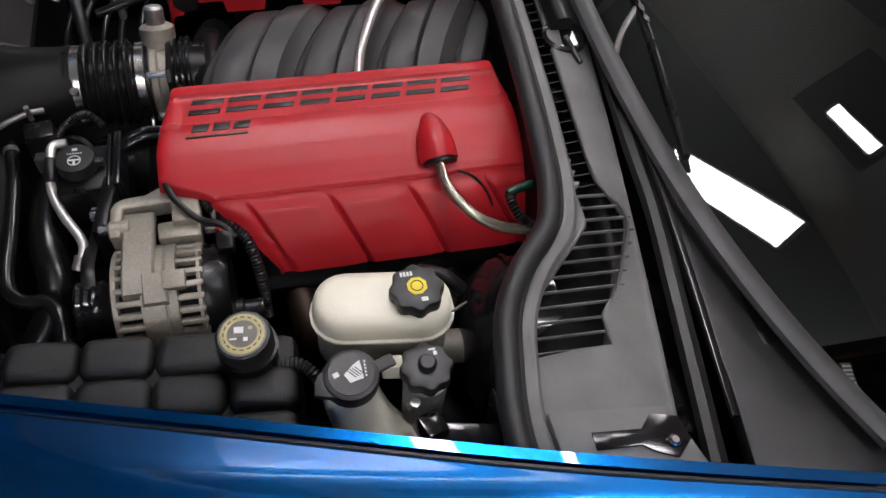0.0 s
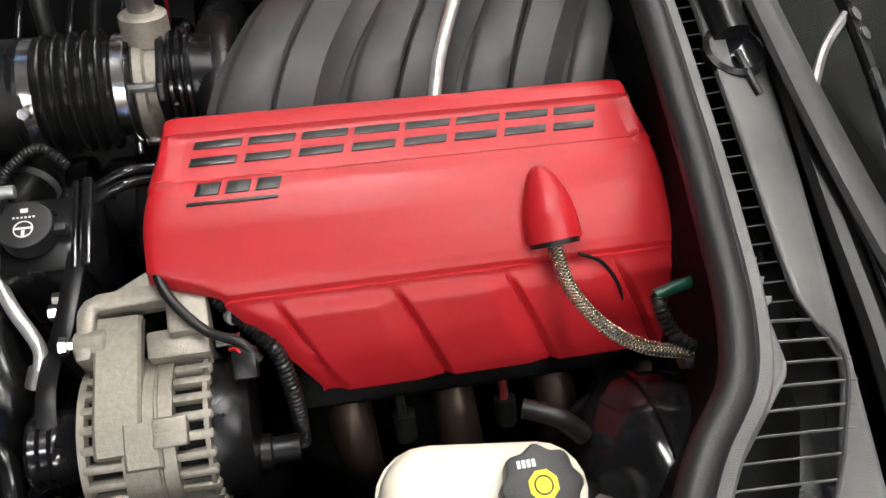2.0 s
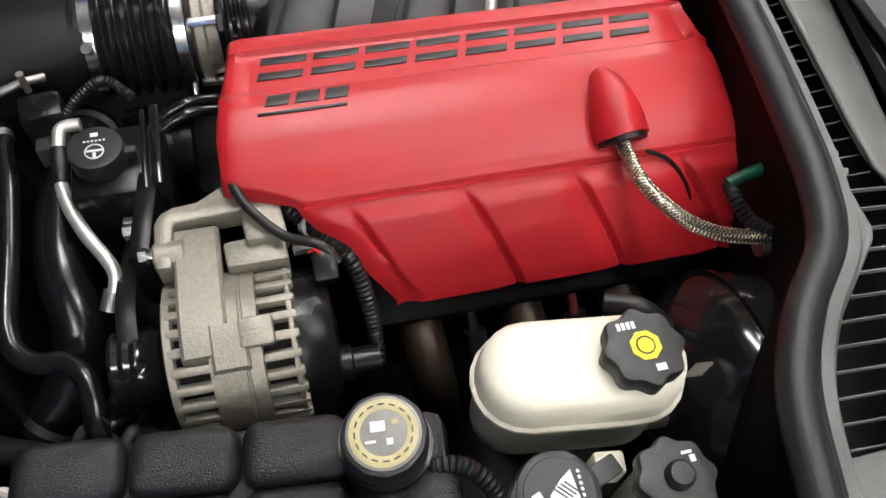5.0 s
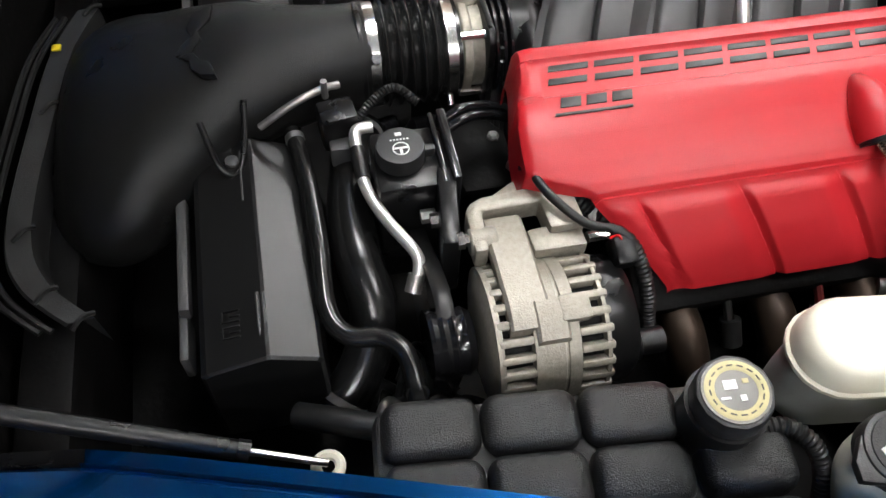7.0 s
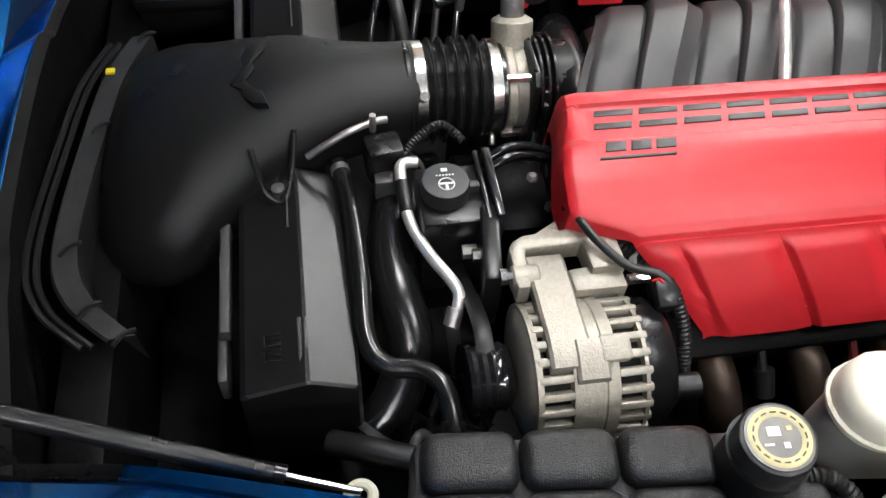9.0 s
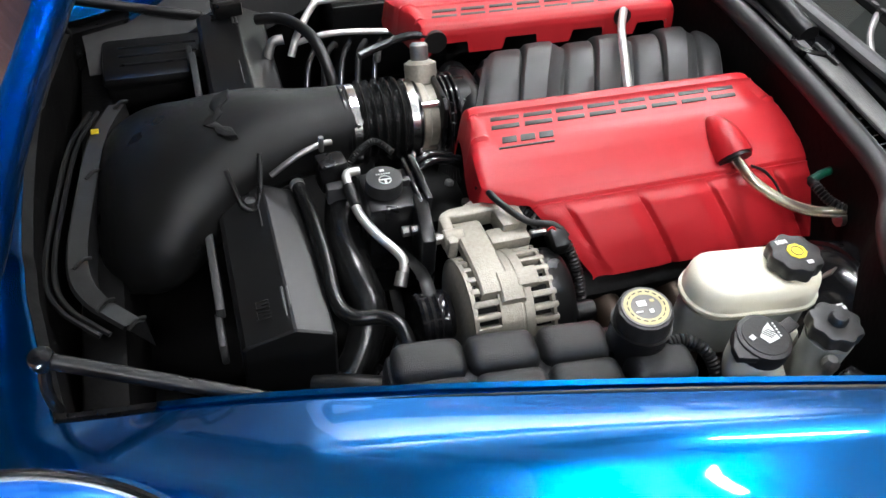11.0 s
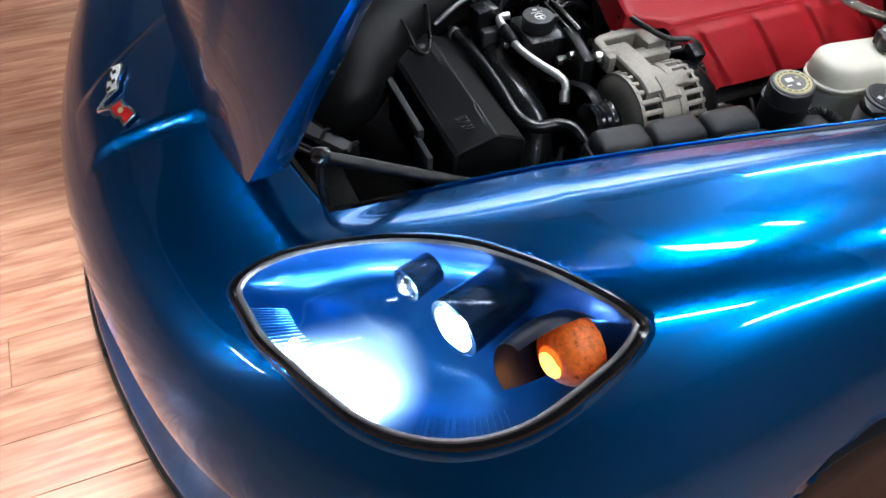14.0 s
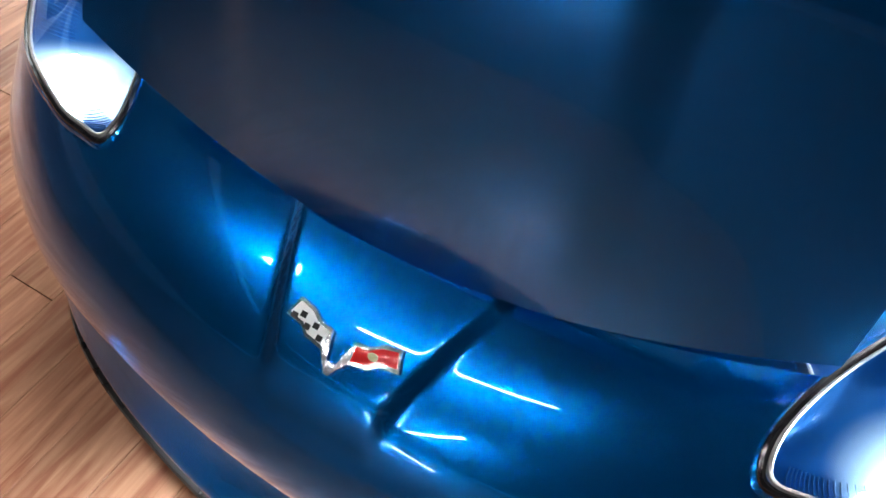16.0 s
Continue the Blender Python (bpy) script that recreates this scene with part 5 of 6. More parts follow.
def washer_filler():
    t = thing("washer_filler", "cream filler neck with a black screen-wash cap", "reservoir")
    part("neck", tube([(0.163, -0.607, 0.755), (0.165, -0.612, 0.72), (0.185, -0.635, 0.67), (0.23, -0.665, 0.62)], lambda f: 0.029 + 0.014 * f, 24, 8), CREAM, t)
    m = pose(0.165, -0.607, 0.765, 3, 0, 20)
    c = part("cap", lathe([(0.032, -0.014), (0.0325, 0.0), (0.031, 0.006), (0.027, 0.0075)], m, 36), CAPGREY, t, "round black cap")
    part("cap_rim", lathe([(0.027, 0.007), (0.0262, 0.0085), (0.004, 0.009)], m, 36), CAPGREY, c)
    part("cap_lug", prism([(-0.047, -0.002), (-0.04, 0.012), (-0.02, 0.026), (-0.012, 0.01), (-0.022, -0.02)], -0.006, 0.004, 0.002, m), CAPGREY, c)
    part("cap_tab", box((0.03, 0.016, 0.006), (0.038, -0.004, 0.0), 0.002), CAPGREY, c).matrix_basis = m
    cap_print(c, m @ Matrix.Translation((0, 0, 0.0092)), "washer")
    return t


washer_filler()


def clutch_reservoir():
    t = thing("clutch_reservoir", "milky plastic clutch fluid pot with a scalloped cap", "reservoir")
    part("pot", lathe([(0.020, 0.66), (0.025, 0.668), (0.026, 0.74), (0.028, 0.76)], Matrix.Translation((0.250, -0.617, 0)), 28), MILKY, t)
    knob_cap(t, (0.250, -0.616, 0.783), 0.0295, 0.02, "clutch", 8, button=True)
    return t


clutch_reservoir()
tagged(part("line_block", box((0.024, 0.018, 0.03), (0.216, -0.588, 0.735), 0.003, (0, 0, -8)), CREAM, None), "small cream plastic block between the pots", "bracket")


def power_steering():
    t = thing("steering_reservoir", "black steering fluid tank with a printed round cap", "reservoir")
    part("tank", box((0.082, 0.085, 0.17), (-0.152, -0.187, 0.612), 0.006), BLACK, t)
    part("side_rib", box((0.010, 0.10, 0.16), (-0.109, -0.183, 0.630), 0.002), GLOSS, t, "shiny side rib")
    part("side_rib", box((0.006, 0.10, 0.16), (-0.121, -0.183, 0.626), 0.002), GLOSS, t, "shiny side rib")
    m = pose(-0.163, -0.187, 0.719, 0, 0, 0)
    c = part("cap", lathe([(0.024, -0.022), (0.0265, -0.02), (0.0265, -0.004), (0.0255, 0.0), (0.022, 0.0005)], m, 36), CAPGREY, t, "black cap with white signs")
    cap_print(c, m @ Matrix.Translation((0, 0, 0.001)), "wheel")
    part("cap_tab", box((0.016, 0.010, 0.012), (-0.134, -0.19, 0.709), 0.003), CAPGREY, c)
    return t


power_steering()


# ---------- alternator ----------
def alternator():
    at = Vector((-0.055, -0.388, 0.642))
    t = thing("alternator", "grey cast aluminium alternator with slotted housing", "alternator")
    ax = Matrix.Translation(at) @ Matrix.Rotation(radians(90), 4, "Y")
    part("core", lathe([(0.050, -0.055), (0.064, -0.05), (0.064, 0.05), (0.050, 0.055)], ax, 40), DARK, t, "dark windings inside")
    for h0, h1 in ((-0.060, -0.050), (0.046, 0.054)):
        part("housing_ring", lathe([(0.060, h0), (0.072, h0 + 0.002), (0.072, h1 - 0.002), (0.060, h1)], ax, 44), CAST, t)
    part("stator", lathe([(0.060, -0.025), (0.0735, -0.023), (0.0735, 0.006), (0.0722, 0.007), (0.0722, 0.009), (0.0735, 0.010), (0.0735, 0.022), (0.060, 0.024)], ax, 44), CAST, t, "solid stator band")
    for half in (-1, 1):
        for i in range(26):
            fin = box((0.012, 0.0085, 0.034), (0.0672, 0, 0.039 * half), 0.0028, segs=2)
            fin.transform(Matrix.Rotation(radians(360 / 26 * i + 7), 4, "Z"))
            fin.transform(ax)
            part("fin", fin, CAST, t)
    part("shoulder", lathe([(0.045, -0.064), (0.066, -0.060), (0.072, -0.054), (0.060, -0.050)], ax, 44), CAST, t)
    # strap from the mounting ear over the top of the drum, and a block beside its end
    def band(x0, x1, line, low=0.012):
        return loft([[Vector((at.x + dx, y, z + dz)) for dx, dz in ((x0, -low), (x0, -0.003), (x0 + 0.003, 0.0), (x1 - 0.003, 0.0), (x1, -0.003), (x1, -low))] for y, z in line])
    over = [(at.y - 0.0785 * math.sin(radians(a)), at.z + 0.0785 * math.cos(radians(a))) for a in range(26, -1, -3)]
    part("strap", band(-0.044, -0.003, over + [(-0.36, 0.7195), (-0.33, 0.718), (-0.300, 0.715), (-0.293, 0.712)], 0.016), CAST, t, "rough cast strap")
    part("strap_block", band(-0.020, 0.012, [(at.y - 0.0800 * math.sin(radians(a)), at.z + 0.0800 * math.cos(radians(a))) for a in range(36, 4, -4)]), CAST, t, "rough cast block")
    part("gusset", prism([(-0.100, -0.270), (-0.026, -0.263), (-0.036, -0.232)], 0.694, 0.702, 0.002), CAST, t, "cast gusset plate")
    part("boss", box((0.030, 0.026, 0.016), (at.x + 0.020, at.y - 0.020, at.z + 0.070), 0.003, (16, 0, 0)), CAST, t)
    part("rear_cap", lathe([(0.066, 0.054), (0.066, 0.075), (0.058, 0.086), (0.02, 0.09)], ax, 36), BLACK, t, "black plastic rear cap")
    part("rear_stub", lathe([(0.018, 0.085), (0.018, 0.098), (0.014, 0.10), (0.014, 0.125)], ax @ Matrix.Translation((0.01, -0.03, 0)), 20), BLACK, t)
    part("pulley", lathe([(0.020, -0.115), (0.034, -0.114), (0.036, -0.110), (0.034, -0.105), (0.036, -0.10), (0.034, -0.095), (0.036, -0.09), (0.034, -0.085), (0.036, -0.078), (0.030, -0.07)], ax, 36), GLOSS, t, "black grooved pulley")
    part("mounting_ear", prism([(-0.114, -0.335), (-0.114, -0.286), (-0.108, -0.276), (-0.096, -0.270), (-0.060, -0.267), (-0.022, -0.264), (-0.008, -0.268), (0.001, -0.280), (0.004, -0.318), (-0.034, -0.320), (-0.036, -0.284), (-0.097, -0.287), (-0.100, -0.335)], 0.690, 0.720, 0.004), CAST, t)
    part("ear_web", prism([(-0.056, -0.310), (0.0, -0.306), (0.002, -0.338), (-0.054, -0.338)], 0.672, 0.709, 0.004), CAST, t)
    part("ear_lug", lathe([(0.012, -0.014), (0.014, -0.012), (0.014, 0.012), (0.012, 0.014)], pose(-0.102, -0.316, 0.708, 0, 90), 20), CAST, t)
    part("pivot_bolt", lathe([(0.0085, -0.007), (0.0085, 0.0), (0.006, 0.001), (0.006, 0.022)], pose(-0.121, -0.316, 0.714, 0, 90), 6), STEEL, t, "bright hexagon bolt")
    part("rear_bolt", lathe([(0.006, 0), (0.006, 0.022)], pose(0.006, -0.325, 0.70, 0, 90), 8), STEEL, t)
    part("plug", box((0.022, 0.03, 0.03), (0.032, -0.353, 0.708), 0.003, (20, 0, 0)), BLACK, t, "black wiring plug")
    part("plug_wire", tube([(0.030, -0.350, 0.722), (0.026, -0.346, 0.728), (0.020, -0.344, 0.722)], 0.0016, 6, 4), FLAGRED, t, "thin red wire")
    return t


alternator()
tagged(part("alternator_cable", tube([(-0.045, -0.245, 0.726), (-0.04, -0.262, 0.736), (-0.028, -0.292, 0.734), (0.0, -0.323, 0.724), (0.03, -0.34, 0.726), (0.045, -0.355, 0.715)], 0.0048, 10, 8), RUBBER, None), "black cable looped over the alternator", "cable")
tagged(part("loom", tube([(-0.005, -0.262, 0.700), (0.012, -0.285, 0.702), (0.034, -0.310, 0.694), (0.058, -0.335, 0.680), (0.070, -0.37, 0.64), (0.072, -0.40, 0.58)], 0.0078, 10, 8, ribs=0.001, pitch=0.005), RUBBER, None), "ribbed black wiring loom", "cable")
tagged(part("loom_tie", lathe([(0.009, -0.004), (0.0105, -0.003), (0.0105, 0.003), (0.009, 0.004)], pose(0.024, -0.299, 0.698, 62, 0, 42), 16), MILKY, None), "pale cable tie round the loom", "tie")

# ---------- hoses and pipes ----------
FATHOSE = material("satin_black_hose_rubber", (0.006, 0.006, 0.006), 0.24, vary=0.02, scale=30)
def hose(name, label, pts, r, mat, cat="hose", **kw):
    return tagged(part(name, tube(pts, r, 12, 8, **kw), mat, None), label, cat)


BRAID = material("braided_steel", (0.24, 0.21, 0.17), 0.4, metal=0.9, vary=0.45, scale=700, bump=0.9, bump_scale=1400)
line = [(0.335, -0.275, 0.742), (0.335, -0.302, 0.742), (0.341, -0.336, 0.736), (0.366, -0.375, 0.729), (0.40, -0.398, 0.724), (0.445, -0.409, 0.722)]
BRAIDWIRE = material("bright_woven_wire", (0.78, 0.72, 0.60), 0.22, metal=1.0, vary=0.15, scale=300)
t = thing("braided_hose", "braided stainless steel fuel hose curving behind the cover", "hose")
part("core", tube(line, 0.0068, 12, 12), BRAID, t)
path = spline(line, 60)
braid = None
for way in (-1, 1):
    for k in range(8):
        strand, dist = [], 0.0
        for a, b in zip(path, path[1:]):
            dist += (b - a).length
            along = (b - a).normalized()
            side = along.cross(Vector((0, 0, 1))).normalized()
            up = side.cross(along)
            ang = way * dist / 0.0045 + 2 * math.pi * k / 8
            r = 0.0070 + 0.0003 * math.sin(ang * 4)
            strand.append(b + side * r * math.cos(ang) + up * r * math.sin(ang))
        braid = tube(strand, 0.0008, 4, 1, bm=braid, smooth_path=False)
tagged(part("braid", braid, BRAIDWIRE, t, "bright woven strands"), kind="stuff")
hose("vacuum_hose", "ribbed black hose with a green connector", [(0.422, -0.356, 0.740), (0.420, -0.370, 0.740), (0.428, -0.392, 0.733), (0.446, -0.408, 0.726)], 0.0068, RUBBER, ribs=0.0014, pitch=0.005)
tagged(part("hose_connector", tube([(0.418, -0.356, 0.742), (0.44, -0.351, 0.746), (0.466, -0.347, 0.748)], 0.0062, 12, 4), GREEN, None), "dark green quick connector on the vacuum hose", "connector")
hose("hose_end", "steel hose fitting by the bulkhead", [(0.437, -0.411, 0.712), (0.462, -0.412, 0.712)], 0.011, DULL, "fitting")
t = thing("aluminium_line", "bare aluminium pipe with black sleeve and flared end", "pipe")
part("pipe", tube([(-0.185, -0.128, 0.688), (-0.203, -0.130, 0.688), (-0.207, -0.150, 0.685), (-0.204, -0.205, 0.678), (-0.188, -0.248, 0.672), (-0.165, -0.288, 0.664), (-0.164, -0.305, 0.655), (-0.172, -0.318, 0.645)], 0.0068, 12, 8), ALUMINIUM, t)
part("sleeve", tube([(-0.207, -0.155, 0.685), (-0.205, -0.195, 0.680)], 0.0085, 12, 4), RUBBER, t, "black sleeve")
part("fitting", tube([(-0.167, -0.308, 0.652), (-0.174, -0.322, 0.640)], 0.009, 10, 3), DULL, t)
t = thing("radiator_hose", "fat glossy black radiator hose", "hose")
path = [(-0.19, -0.06, 0.61), (-0.21, -0.12, 0.62), (-0.224, -0.20, 0.622), (-0.222, -0.26, 0.617), (-0.215, -0.31, 0.592), (-0.235, -0.355, 0.555), (-0.27, -0.39, 0.53)]
part("hose", tube(path, 0.027, 20, 8), FATHOSE, t)
for a, b in ((path[0], path[1]), (path[-1], path[-2])):
    q = (Vector(b) - Vector(a)).normalized()
    m = Matrix.Translation(Vector(a) + q * 0.012) @ q.to_track_quat("Z", "Y").to_matrix().to_4x4()
    part("clamp", lathe([(0.026, -0.005), (0.0278, -0.004), (0.0278, 0.004), (0.026, 0.005)], m, 24), DULL, t, "steel hose clamp")
t = thing("heater_hose", "black rubber hose beside the filter box", "hose")
path = [(-0.275, -0.09, 0.655), (-0.266, -0.16, 0.655), (-0.263, -0.25, 0.652), (-0.264, -0.33, 0.645), (-0.246, -0.362, 0.642), (-0.213, -0.372, 0.645), (-0.193, -0.395, 0.645), (-0.189, -0.435, 0.63), (-0.19, -0.46, 0.60)]
part("hose", tube(path, 0.0105, 16, 8), FATHOSE, t)
for a, b in ((path[0], path[1]), (path[-1], path[-2])):
    q = (Vector(b) - Vector(a)).normalized()
    m = Matrix.Translation(Vector(a) + q * 0.012) @ q.to_track_quat("Z", "Y").to_matrix().to_4x4()
    part("clamp", lathe([(0.0095, -0.005), (0.0113, -0.004), (0.0113, 0.004), (0.0095, 0.005)], m, 24), DULL, t, "steel hose clamp")
tagged(part("hose_clip", lathe([(0.0098, -0.005), (0.012, -0.004), (0.012, 0.004), (0.0098, 0.005)], pose(-0.189, -0.43, 0.632, 65, 0, 0), 16), STEEL, None), "bright spring clip on the hose end", "clip")
hose("lower_hose", "black hose into the tank's base", [(-0.19, -0.455, 0.605), (-0.22, -0.45, 0.60), (-0.27, -0.43, 0.595), (-0.31, -0.41, 0.58)], 0.014, RUBBER)
hose("vent_line", "thin grey vent pipe clipped to the duct", [(-0.31, -0.098, 0.678), (-0.27, -0.092, 0.702), (-0.235, -0.08, 0.708), (-0.215, -0.072, 0.704)], 0.0045, DULL, "pipe")
t = thing("sensor_plug", "black sensor plug with a bolt beside the duct", "sensor")
part("body", box((0.042, 0.035, 0.05), (-0.222, -0.105, 0.675), 0.004, (0, 0, 8)), BLACK, t)
part("stud", lathe([(0.004, 0), (0.004, 0.025)], pose(-0.232, -0.085, 0.70), 8), DULL, t)
part("foot", box((0.035, 0.02, 0.03), (-0.218, -0.13, 0.655), 0.003), GREY, t, "grey plug foot")
hose("sensor_wire", "ribbed black wire from the sensor plug", [(-0.205, -0.118, 0.68), (-0.185, -0.105, 0.70), (-0.155, -0.095, 0.712), (-0.13, -0.112, 0.70)], 0.005, RUBBER, "cable", ribs=0.0008, pitch=0.004)
for y0 in (-0.11, -0.125):
    hose("fuel_line", "black line between reservoir and engine", [(-0.11, y0 - 0.02, 0.68), (-0.08, y0 - 0.01, 0.69), (-0.05, y0, 0.68), (-0.02, y0 + 0.01, 0.66)], 0.006, GLOSS, "pipe")
t = thing("belt_tensioner", "black bracket with bolts in front of the alternator", "bracket")
part("plate", box((0.02, 0.10, 0.09), (-0.125, -0.262, 0.66), 0.004, (0, 0, -8)), BLACK, t)
part("bolt", lathe([(0.008, 0), (0.008, 0.016)], pose(-0.13, -0.27, 0.69, 0, -90), 6), STEEL, t)
part("bolt", lathe([(0.008, 0), (0.008, 0.016)], pose(-0.135, -0.245, 0.665, 0, -90), 6), DULL, t)
part("idler", lathe([(0.034, -0.012), (0.038, -0.01), (0.038, 0.01), (0.034, 0.012)], pose(-0.155, -0.36, 0.59, 0, 90), 30), GLOSS, t, "black pulley")
t = thing("drive_belt", "black ribbed drive belt", "belt")
part("belt", tube([(-0.15, -0.36, 0.68), (-0.152, -0.25, 0.63), (-0.15, -0.15, 0.56), (-0.15, -0.30, 0.48), (-0.15, -0.42, 0.60)], 0.009, 6, 8, True, flat=0.25), RUBBER, t)

# metal clutter low in the bay
rng = random.Random(4)
for i in range(16):
    x, y = -0.24 + 0.10 * rng.random(), -0.46 + 0.09 * rng.random()
    z = 0.50 + 0.07 * rng.random()
    hose("small_pipe", "small metal pipe low in the bay", [(x, y, z), (x + 0.03 * rng.random(), y + 0.03, z + 0.02), (x + 0.05, y + 0.05 * rng.random(), z - 0.03)], 0.004 + 0.005 * rng.random(), DULL if i % 2 else BLACK, "pipe")

# ---------- exhaust side ----------
PLUGRED = material("dull_red_lead", (0.12, 0.01, 0.01), 0.5, vary=0.2)
t = thing("cylinder_head", "grimy cylinder head with heat-stained exhaust stubs", "engine")
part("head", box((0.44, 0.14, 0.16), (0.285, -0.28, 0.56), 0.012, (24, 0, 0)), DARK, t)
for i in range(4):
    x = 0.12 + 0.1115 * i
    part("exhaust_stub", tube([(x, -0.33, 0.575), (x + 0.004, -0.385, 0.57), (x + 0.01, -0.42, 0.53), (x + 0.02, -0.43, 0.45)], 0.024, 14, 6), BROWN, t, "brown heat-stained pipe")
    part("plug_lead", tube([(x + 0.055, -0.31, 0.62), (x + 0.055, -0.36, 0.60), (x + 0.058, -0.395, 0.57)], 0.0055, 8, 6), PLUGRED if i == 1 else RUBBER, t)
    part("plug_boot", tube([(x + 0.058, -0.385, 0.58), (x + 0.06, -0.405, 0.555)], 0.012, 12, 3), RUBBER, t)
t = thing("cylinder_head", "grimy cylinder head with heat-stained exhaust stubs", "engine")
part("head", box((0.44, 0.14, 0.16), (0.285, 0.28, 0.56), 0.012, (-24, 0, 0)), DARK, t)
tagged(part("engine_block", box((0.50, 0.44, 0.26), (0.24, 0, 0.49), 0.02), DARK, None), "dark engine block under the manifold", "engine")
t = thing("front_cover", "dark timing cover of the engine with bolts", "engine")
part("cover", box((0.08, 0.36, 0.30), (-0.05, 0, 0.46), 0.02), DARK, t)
for k in range(7):
    part("bolt", lathe([(0.008, 0), (0.008, 0.005), (0.005, 0.008)], pose(-0.02 - 0.012 * (k % 2), -0.15 + 0.05 * k, 0.609), 6), DULL, t, "small dull bolt")
part("pump_housing", lathe([(0.055, 0.0), (0.055, 0.03), (0.035, 0.05), (0.02, 0.052)], pose(-0.09, -0.06, 0.54, 0, -90), 28), BLACK, t, "black pump housing")
part("pump_pulley", lathe([(0.03, 0.050), (0.060, 0.052), (0.062, 0.056), (0.060, 0.076), (0.05, 0.078), (0.02, 0.066)], pose(-0.09, -0.06, 0.54, 0, -90), 36), GLOSS, t, "black pulley")

t = thing("brake_booster", "glossy black brake booster drum", "booster")
m = Matrix.Translation((0.40, -0.51, 0.60)) @ Matrix.Rotation(radians(-90), 4, "Y")
part("drum", lathe([(0.10, -0.06), (0.118, -0.05), (0.122, 0.0), (0.118, 0.02), (0.09, 0.055), (0.05, 0.07), (0.03, 0.072)], m, 48), GLOSS, t)
part("drum_rim", lathe([(0.12, -0.004), (0.126, -0.003), (0.126, 0.003), (0.12, 0.004)], m, 48), GLOSS, t)
part("master_cylinder", tube([(0.335, -0.51, 0.61), (0.20, -0.51, 0.63)], 0.024, 16, 4), CAST, t, "alloy master cylinder")
part("vacuum_port", tube([(0.335, -0.46, 0.675), (0.31, -0.445, 0.695), (0.28, -0.43, 0.69)], 0.010, 10, 6), RUBBER, t, "black vacuum elbow")
t = thing("line_bracket", "black bracket and bolts beside the wing", "bracket")
part("bracket", box((0.10, 0.03, 0.015), (0.29, -0.69, 0.735), 0.003, (10, 0, -12)), GLOSS, t)
part("clip", box((0.03, 0.03, 0.025), (0.245, -0.675, 0.745), 0.004, (0, 15, 20)), GLOSS, t)
part("bolt", lathe([(0.010, 0), (0.010, 0.006), (0.006, 0.012)], pose(0.232, -0.648, 0.748), 8), DULL, t)
part("upright", box((0.004, 0.045, 0.04), (0.325, -0.675, 0.755), 0.001, (0, 0, 15)), GLOSS, t)


def gas_strut(sgn):
    t = thing("gas_strut", "black gas strut with a steel rod and ball ends", "strut", group="gas struts")
    a, b = Vector((-0.60, sgn * 0.405, 0.725)), Vector((-0.285, sgn * 0.475, 0.605))
    c = a.lerp(b, 0.78)
    part("cylinder", tube([a, c], 0.0095, 14, 2), BLACK, t)
    part("collar", tube([c - (b - a).normalized() * 0.012, c], 0.0105, 14, 2), GLOSS, t, "gloss black end collar")
    part("rod", tube([c, b], 0.0042, 10, 2), STEEL, t, "bright rod")
    part("ball_end", lathe([(0.004, -0.012), (0.013, -0.008), (0.015, 0), (0.013, 0.008), (0.004, 0.012)], Matrix.Translation(a), 16), GLOSS, t)
    part("foot", tube([(b.x + 0.012 * math.cos(k), b.y + 0.012 * math.sin(k), b.z - 0.01) for k in [math.pi * i / 6 for i in range(12)]], 0.0055, 8, 2, True), CREAM, t, "pale ring mount")
    part("hinge_leg", tube([(-0.60, sgn * 0.405, 0.715), (-0.605, sgn * 0.415, 0.68), (-0.60, sgn * 0.42, 0.64)], 0.007, 8, 4), BLACK, t)


gas_strut(-1)
gas_strut(1)

# ---------- far side of the bay ----------
hose("coolant_line", "bright bare aluminium air conditioning pipe with two bends", [(-0.225, 0.225, 0.67), (-0.207, 0.25, 0.70), (-0.165, 0.335, 0.702), (-0.145, 0.352, 0.702), (-0.05, 0.352, 0.70), (-0.02, 0.345, 0.695), (-0.012, 0.32, 0.68)], 0.0066, ALUMINIUM, "pipe")
hose("coolant_line", "straight bright aluminium pipe behind the throttle body", [(-0.215, 0.242, 0.685), (-0.15, 0.238, 0.70), (-0.06, 0.228, 0.70), (-0.02, 0.222, 0.695)], 0.0054, ALUMINIUM, "pipe")
hose("pipe_end", "silver hose end curving down behind the filter box", [(-0.235, 0.235, 0.70), (-0.255, 0.235, 0.695), (-0.265, 0.225, 0.67), (-0.265, 0.215, 0.63)], 0.0085, DULL, "fitting")
hose("far_hose", "black hose on the far side of the engine", [(-0.27, 0.31, 0.70), (-0.225, 0.275, 0.715), (-0.19, 0.21, 0.715), (-0.175, 0.14, 0.69), (-0.17, 0.10, 0.65)], 0.010, RUBBER)
hose("breather_hose", "black breather hose into the far cover", [(-0.135, 0.085, 0.745), (-0.09, 0.10, 0.752), (-0.04, 0.115, 0.754), (0.0, 0.112, 0.748)], 0.007, GLOSS)
for i in range(5):
    hose("far_wire", "black wiring on the far side", [(-0.22 + 0.03 * i, 0.12, 0.62), (-0.20 + 0.03 * i, 0.20, 0.66 + 0.01 * (i % 2)), (-0.17 + 0.03 * i, 0.28, 0.65), (-0.15 + 0.03 * i, 0.36, 0.60)], 0.0055, RUBBER if i % 2 else GLOSS, "cable")
t = thing("battery", "black battery with a yellow striped label by the far wing", "battery")
part("case", box((0.26, 0.17, 0.18), (0.02, 0.52, 0.55), 0.008), GRAIN, t)
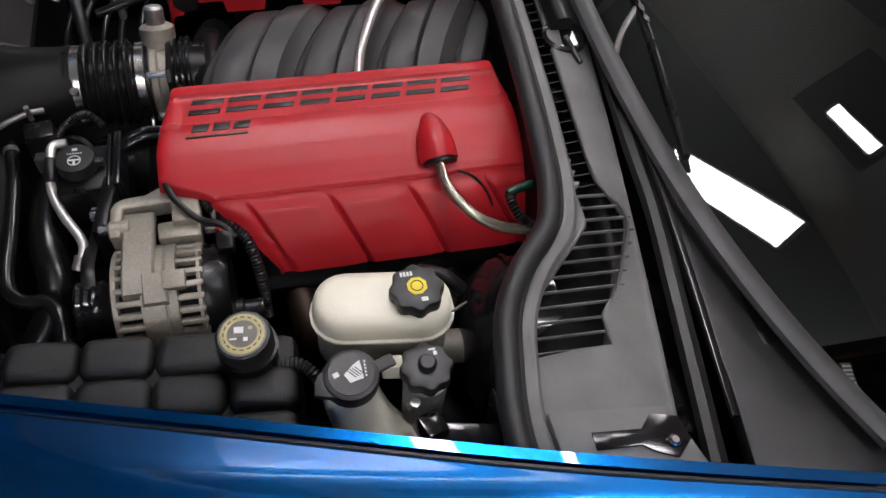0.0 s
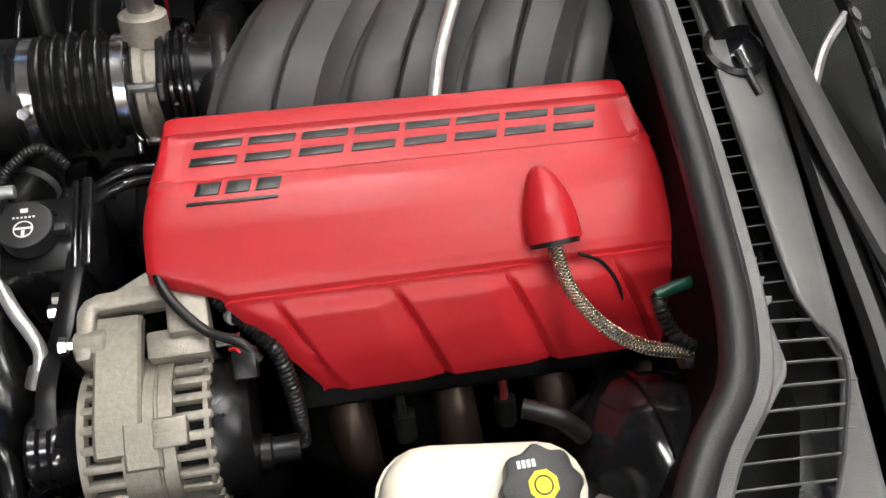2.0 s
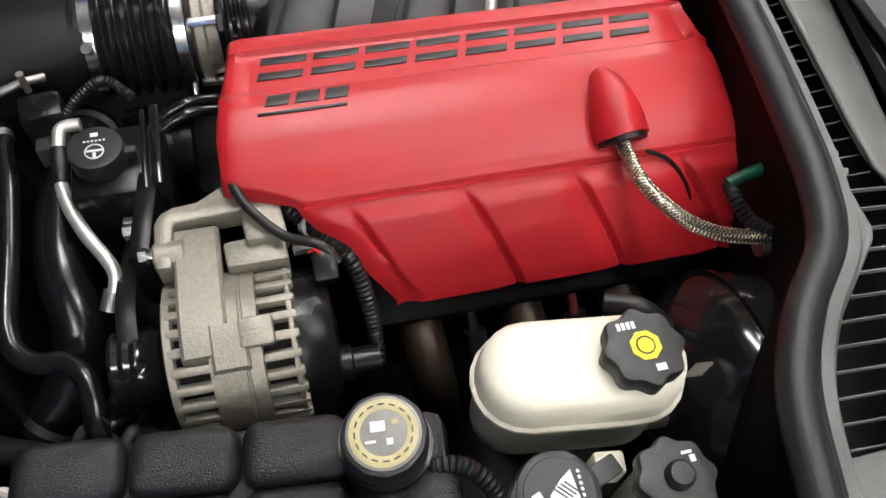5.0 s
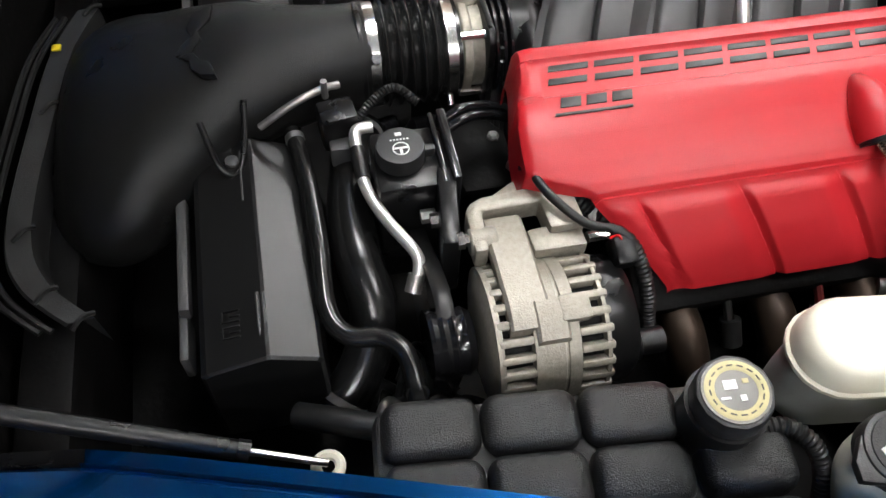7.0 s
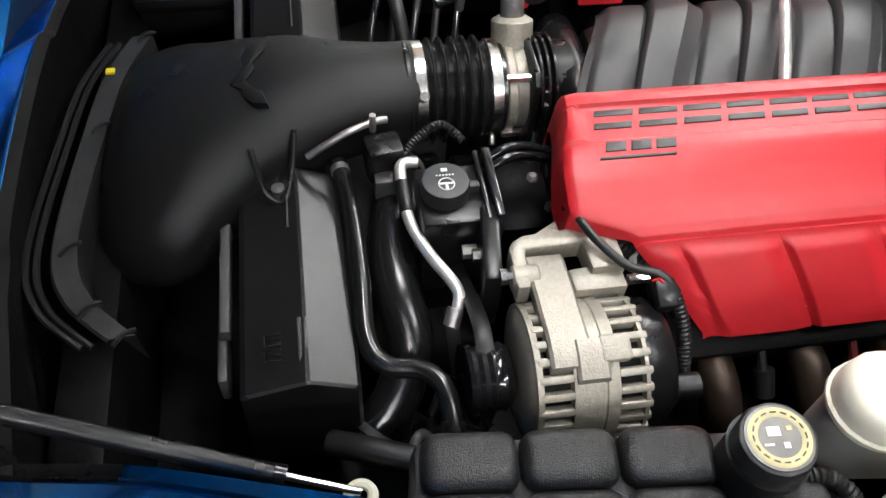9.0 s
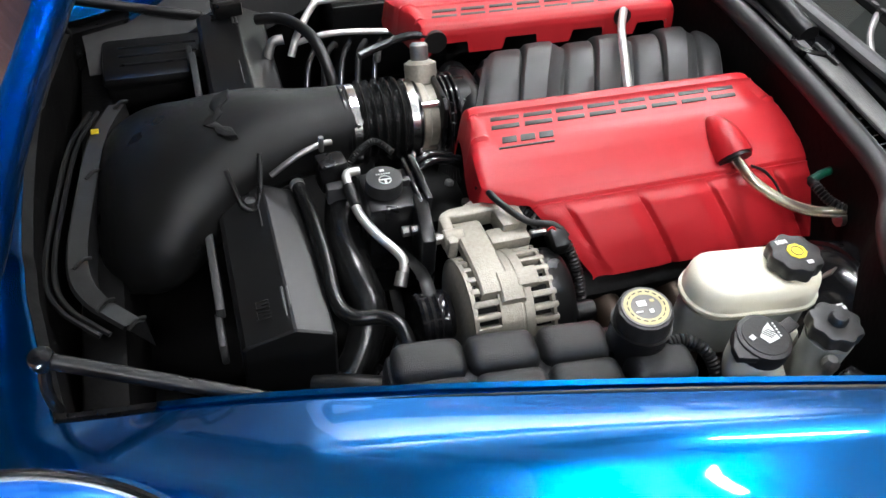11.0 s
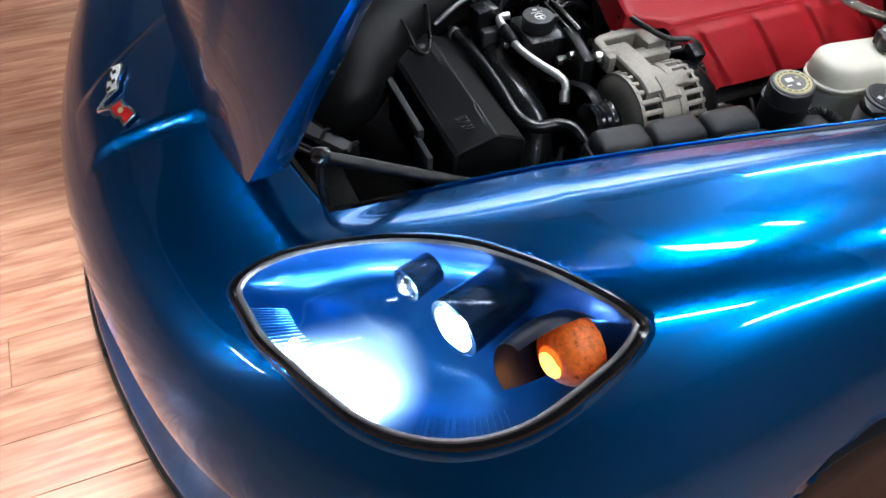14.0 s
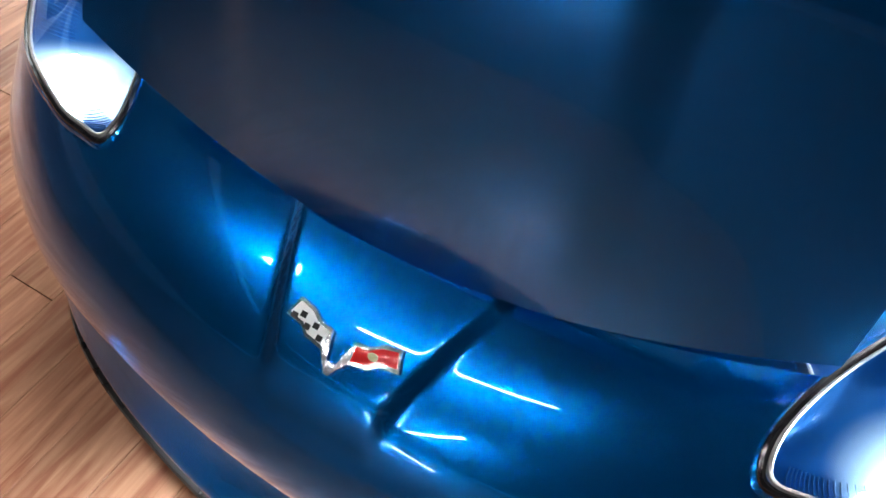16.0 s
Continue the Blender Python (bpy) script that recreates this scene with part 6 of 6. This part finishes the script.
part("label", box((0.006, 0.10, 0.002), (-0.06, 0.52, 0.6415), 0), YELLOW, t, "yellow strip")
part("terminal", lathe([(0.012, 0), (0.012, 0.02), (0.009, 0.022)], pose(0.0, 0.50, 0.638), 12), DULL, t)
part("carry_strap", tube([(-0.09, 0.47, 0.642), (0.0, 0.465, 0.655), (0.11, 0.47, 0.642)], 0.006, 8, 6, flat=0.5), RUBBER, t, "black strap")
t = thing("fuse_box", "black fuse box with a ribbed lid on the far side", "fuse box")
part("base", box((0.19, 0.13, 0.05), (-0.45, 0.36, 0.575), 0.01), DARK, t)
part("lid", box((0.20, 0.14, 0.028), (-0.45, 0.36, 0.609), 0.012), GRAIN, t, "black lid")
for k in range(3):
    part("lid_rib", box((0.14, 0.006, 0.004), (-0.45, 0.33 + 0.03 * k, 0.6235), 0.0015), BLACK, t)
part("clip", box((0.02, 0.012, 0.03), (-0.36, 0.30, 0.595), 0.003), BLACK, t)
# sheet closing the bay below, shade put into its near-black colour
tagged(part("bay_floor", box((1.16, 1.36, 0.02), (-0.03, 0, 0.36), 0), DARK, None), "grimy underside of the engine bay with shade in its colour", "engine bay", kind="structure")


# ---------- floor planks ----------
def plank_mesh(length):
    bm = box((length - 0.0015, 0.1288, 0.012), (0, 0, 0), 0.0008, segs=1)
    me = bpy.data.meshes.new("plank")
    bm.to_mesh(me)
    bm.free()
    me.materials.append(WOOD)
    return me


PLANK = plank_mesh(1.2)
verts, faces = [], []
for i in range(107):
    y = -6.89 + 0.13 * i
    for j in range(13):
        x = -7.4 + 1.2 * j + 0.4 * (i % 3)
        if -2.3 < y < 3.3 and (-3.6 < x < -0.5 or (y < -0.7 and -3.6 < x < 1.4)):
            o = new("plank", PLANK)
            o.location, o.parent = (x, y, -0.006), floor
        else:
            n = len(verts)
            x0, x1 = max(-6.99, x - 0.5985), min(6.99, x + 0.5985)
            verts += [(a, y + b, c) for c in (-0.012, 0.0) for a, b in ((x0, -0.0644), (x1, -0.0644), (x1, 0.0644), (x0, 0.0644))]
            faces += [tuple(n + k for k in f) for f in ((4, 5, 6, 7), (0, 1, 5, 4), (1, 2, 6, 5), (2, 3, 7, 6), (3, 0, 4, 7))]
tagged(mesh_object("far_planks", verts, faces, WOOD, floor, smooth=False), kind="stuff")
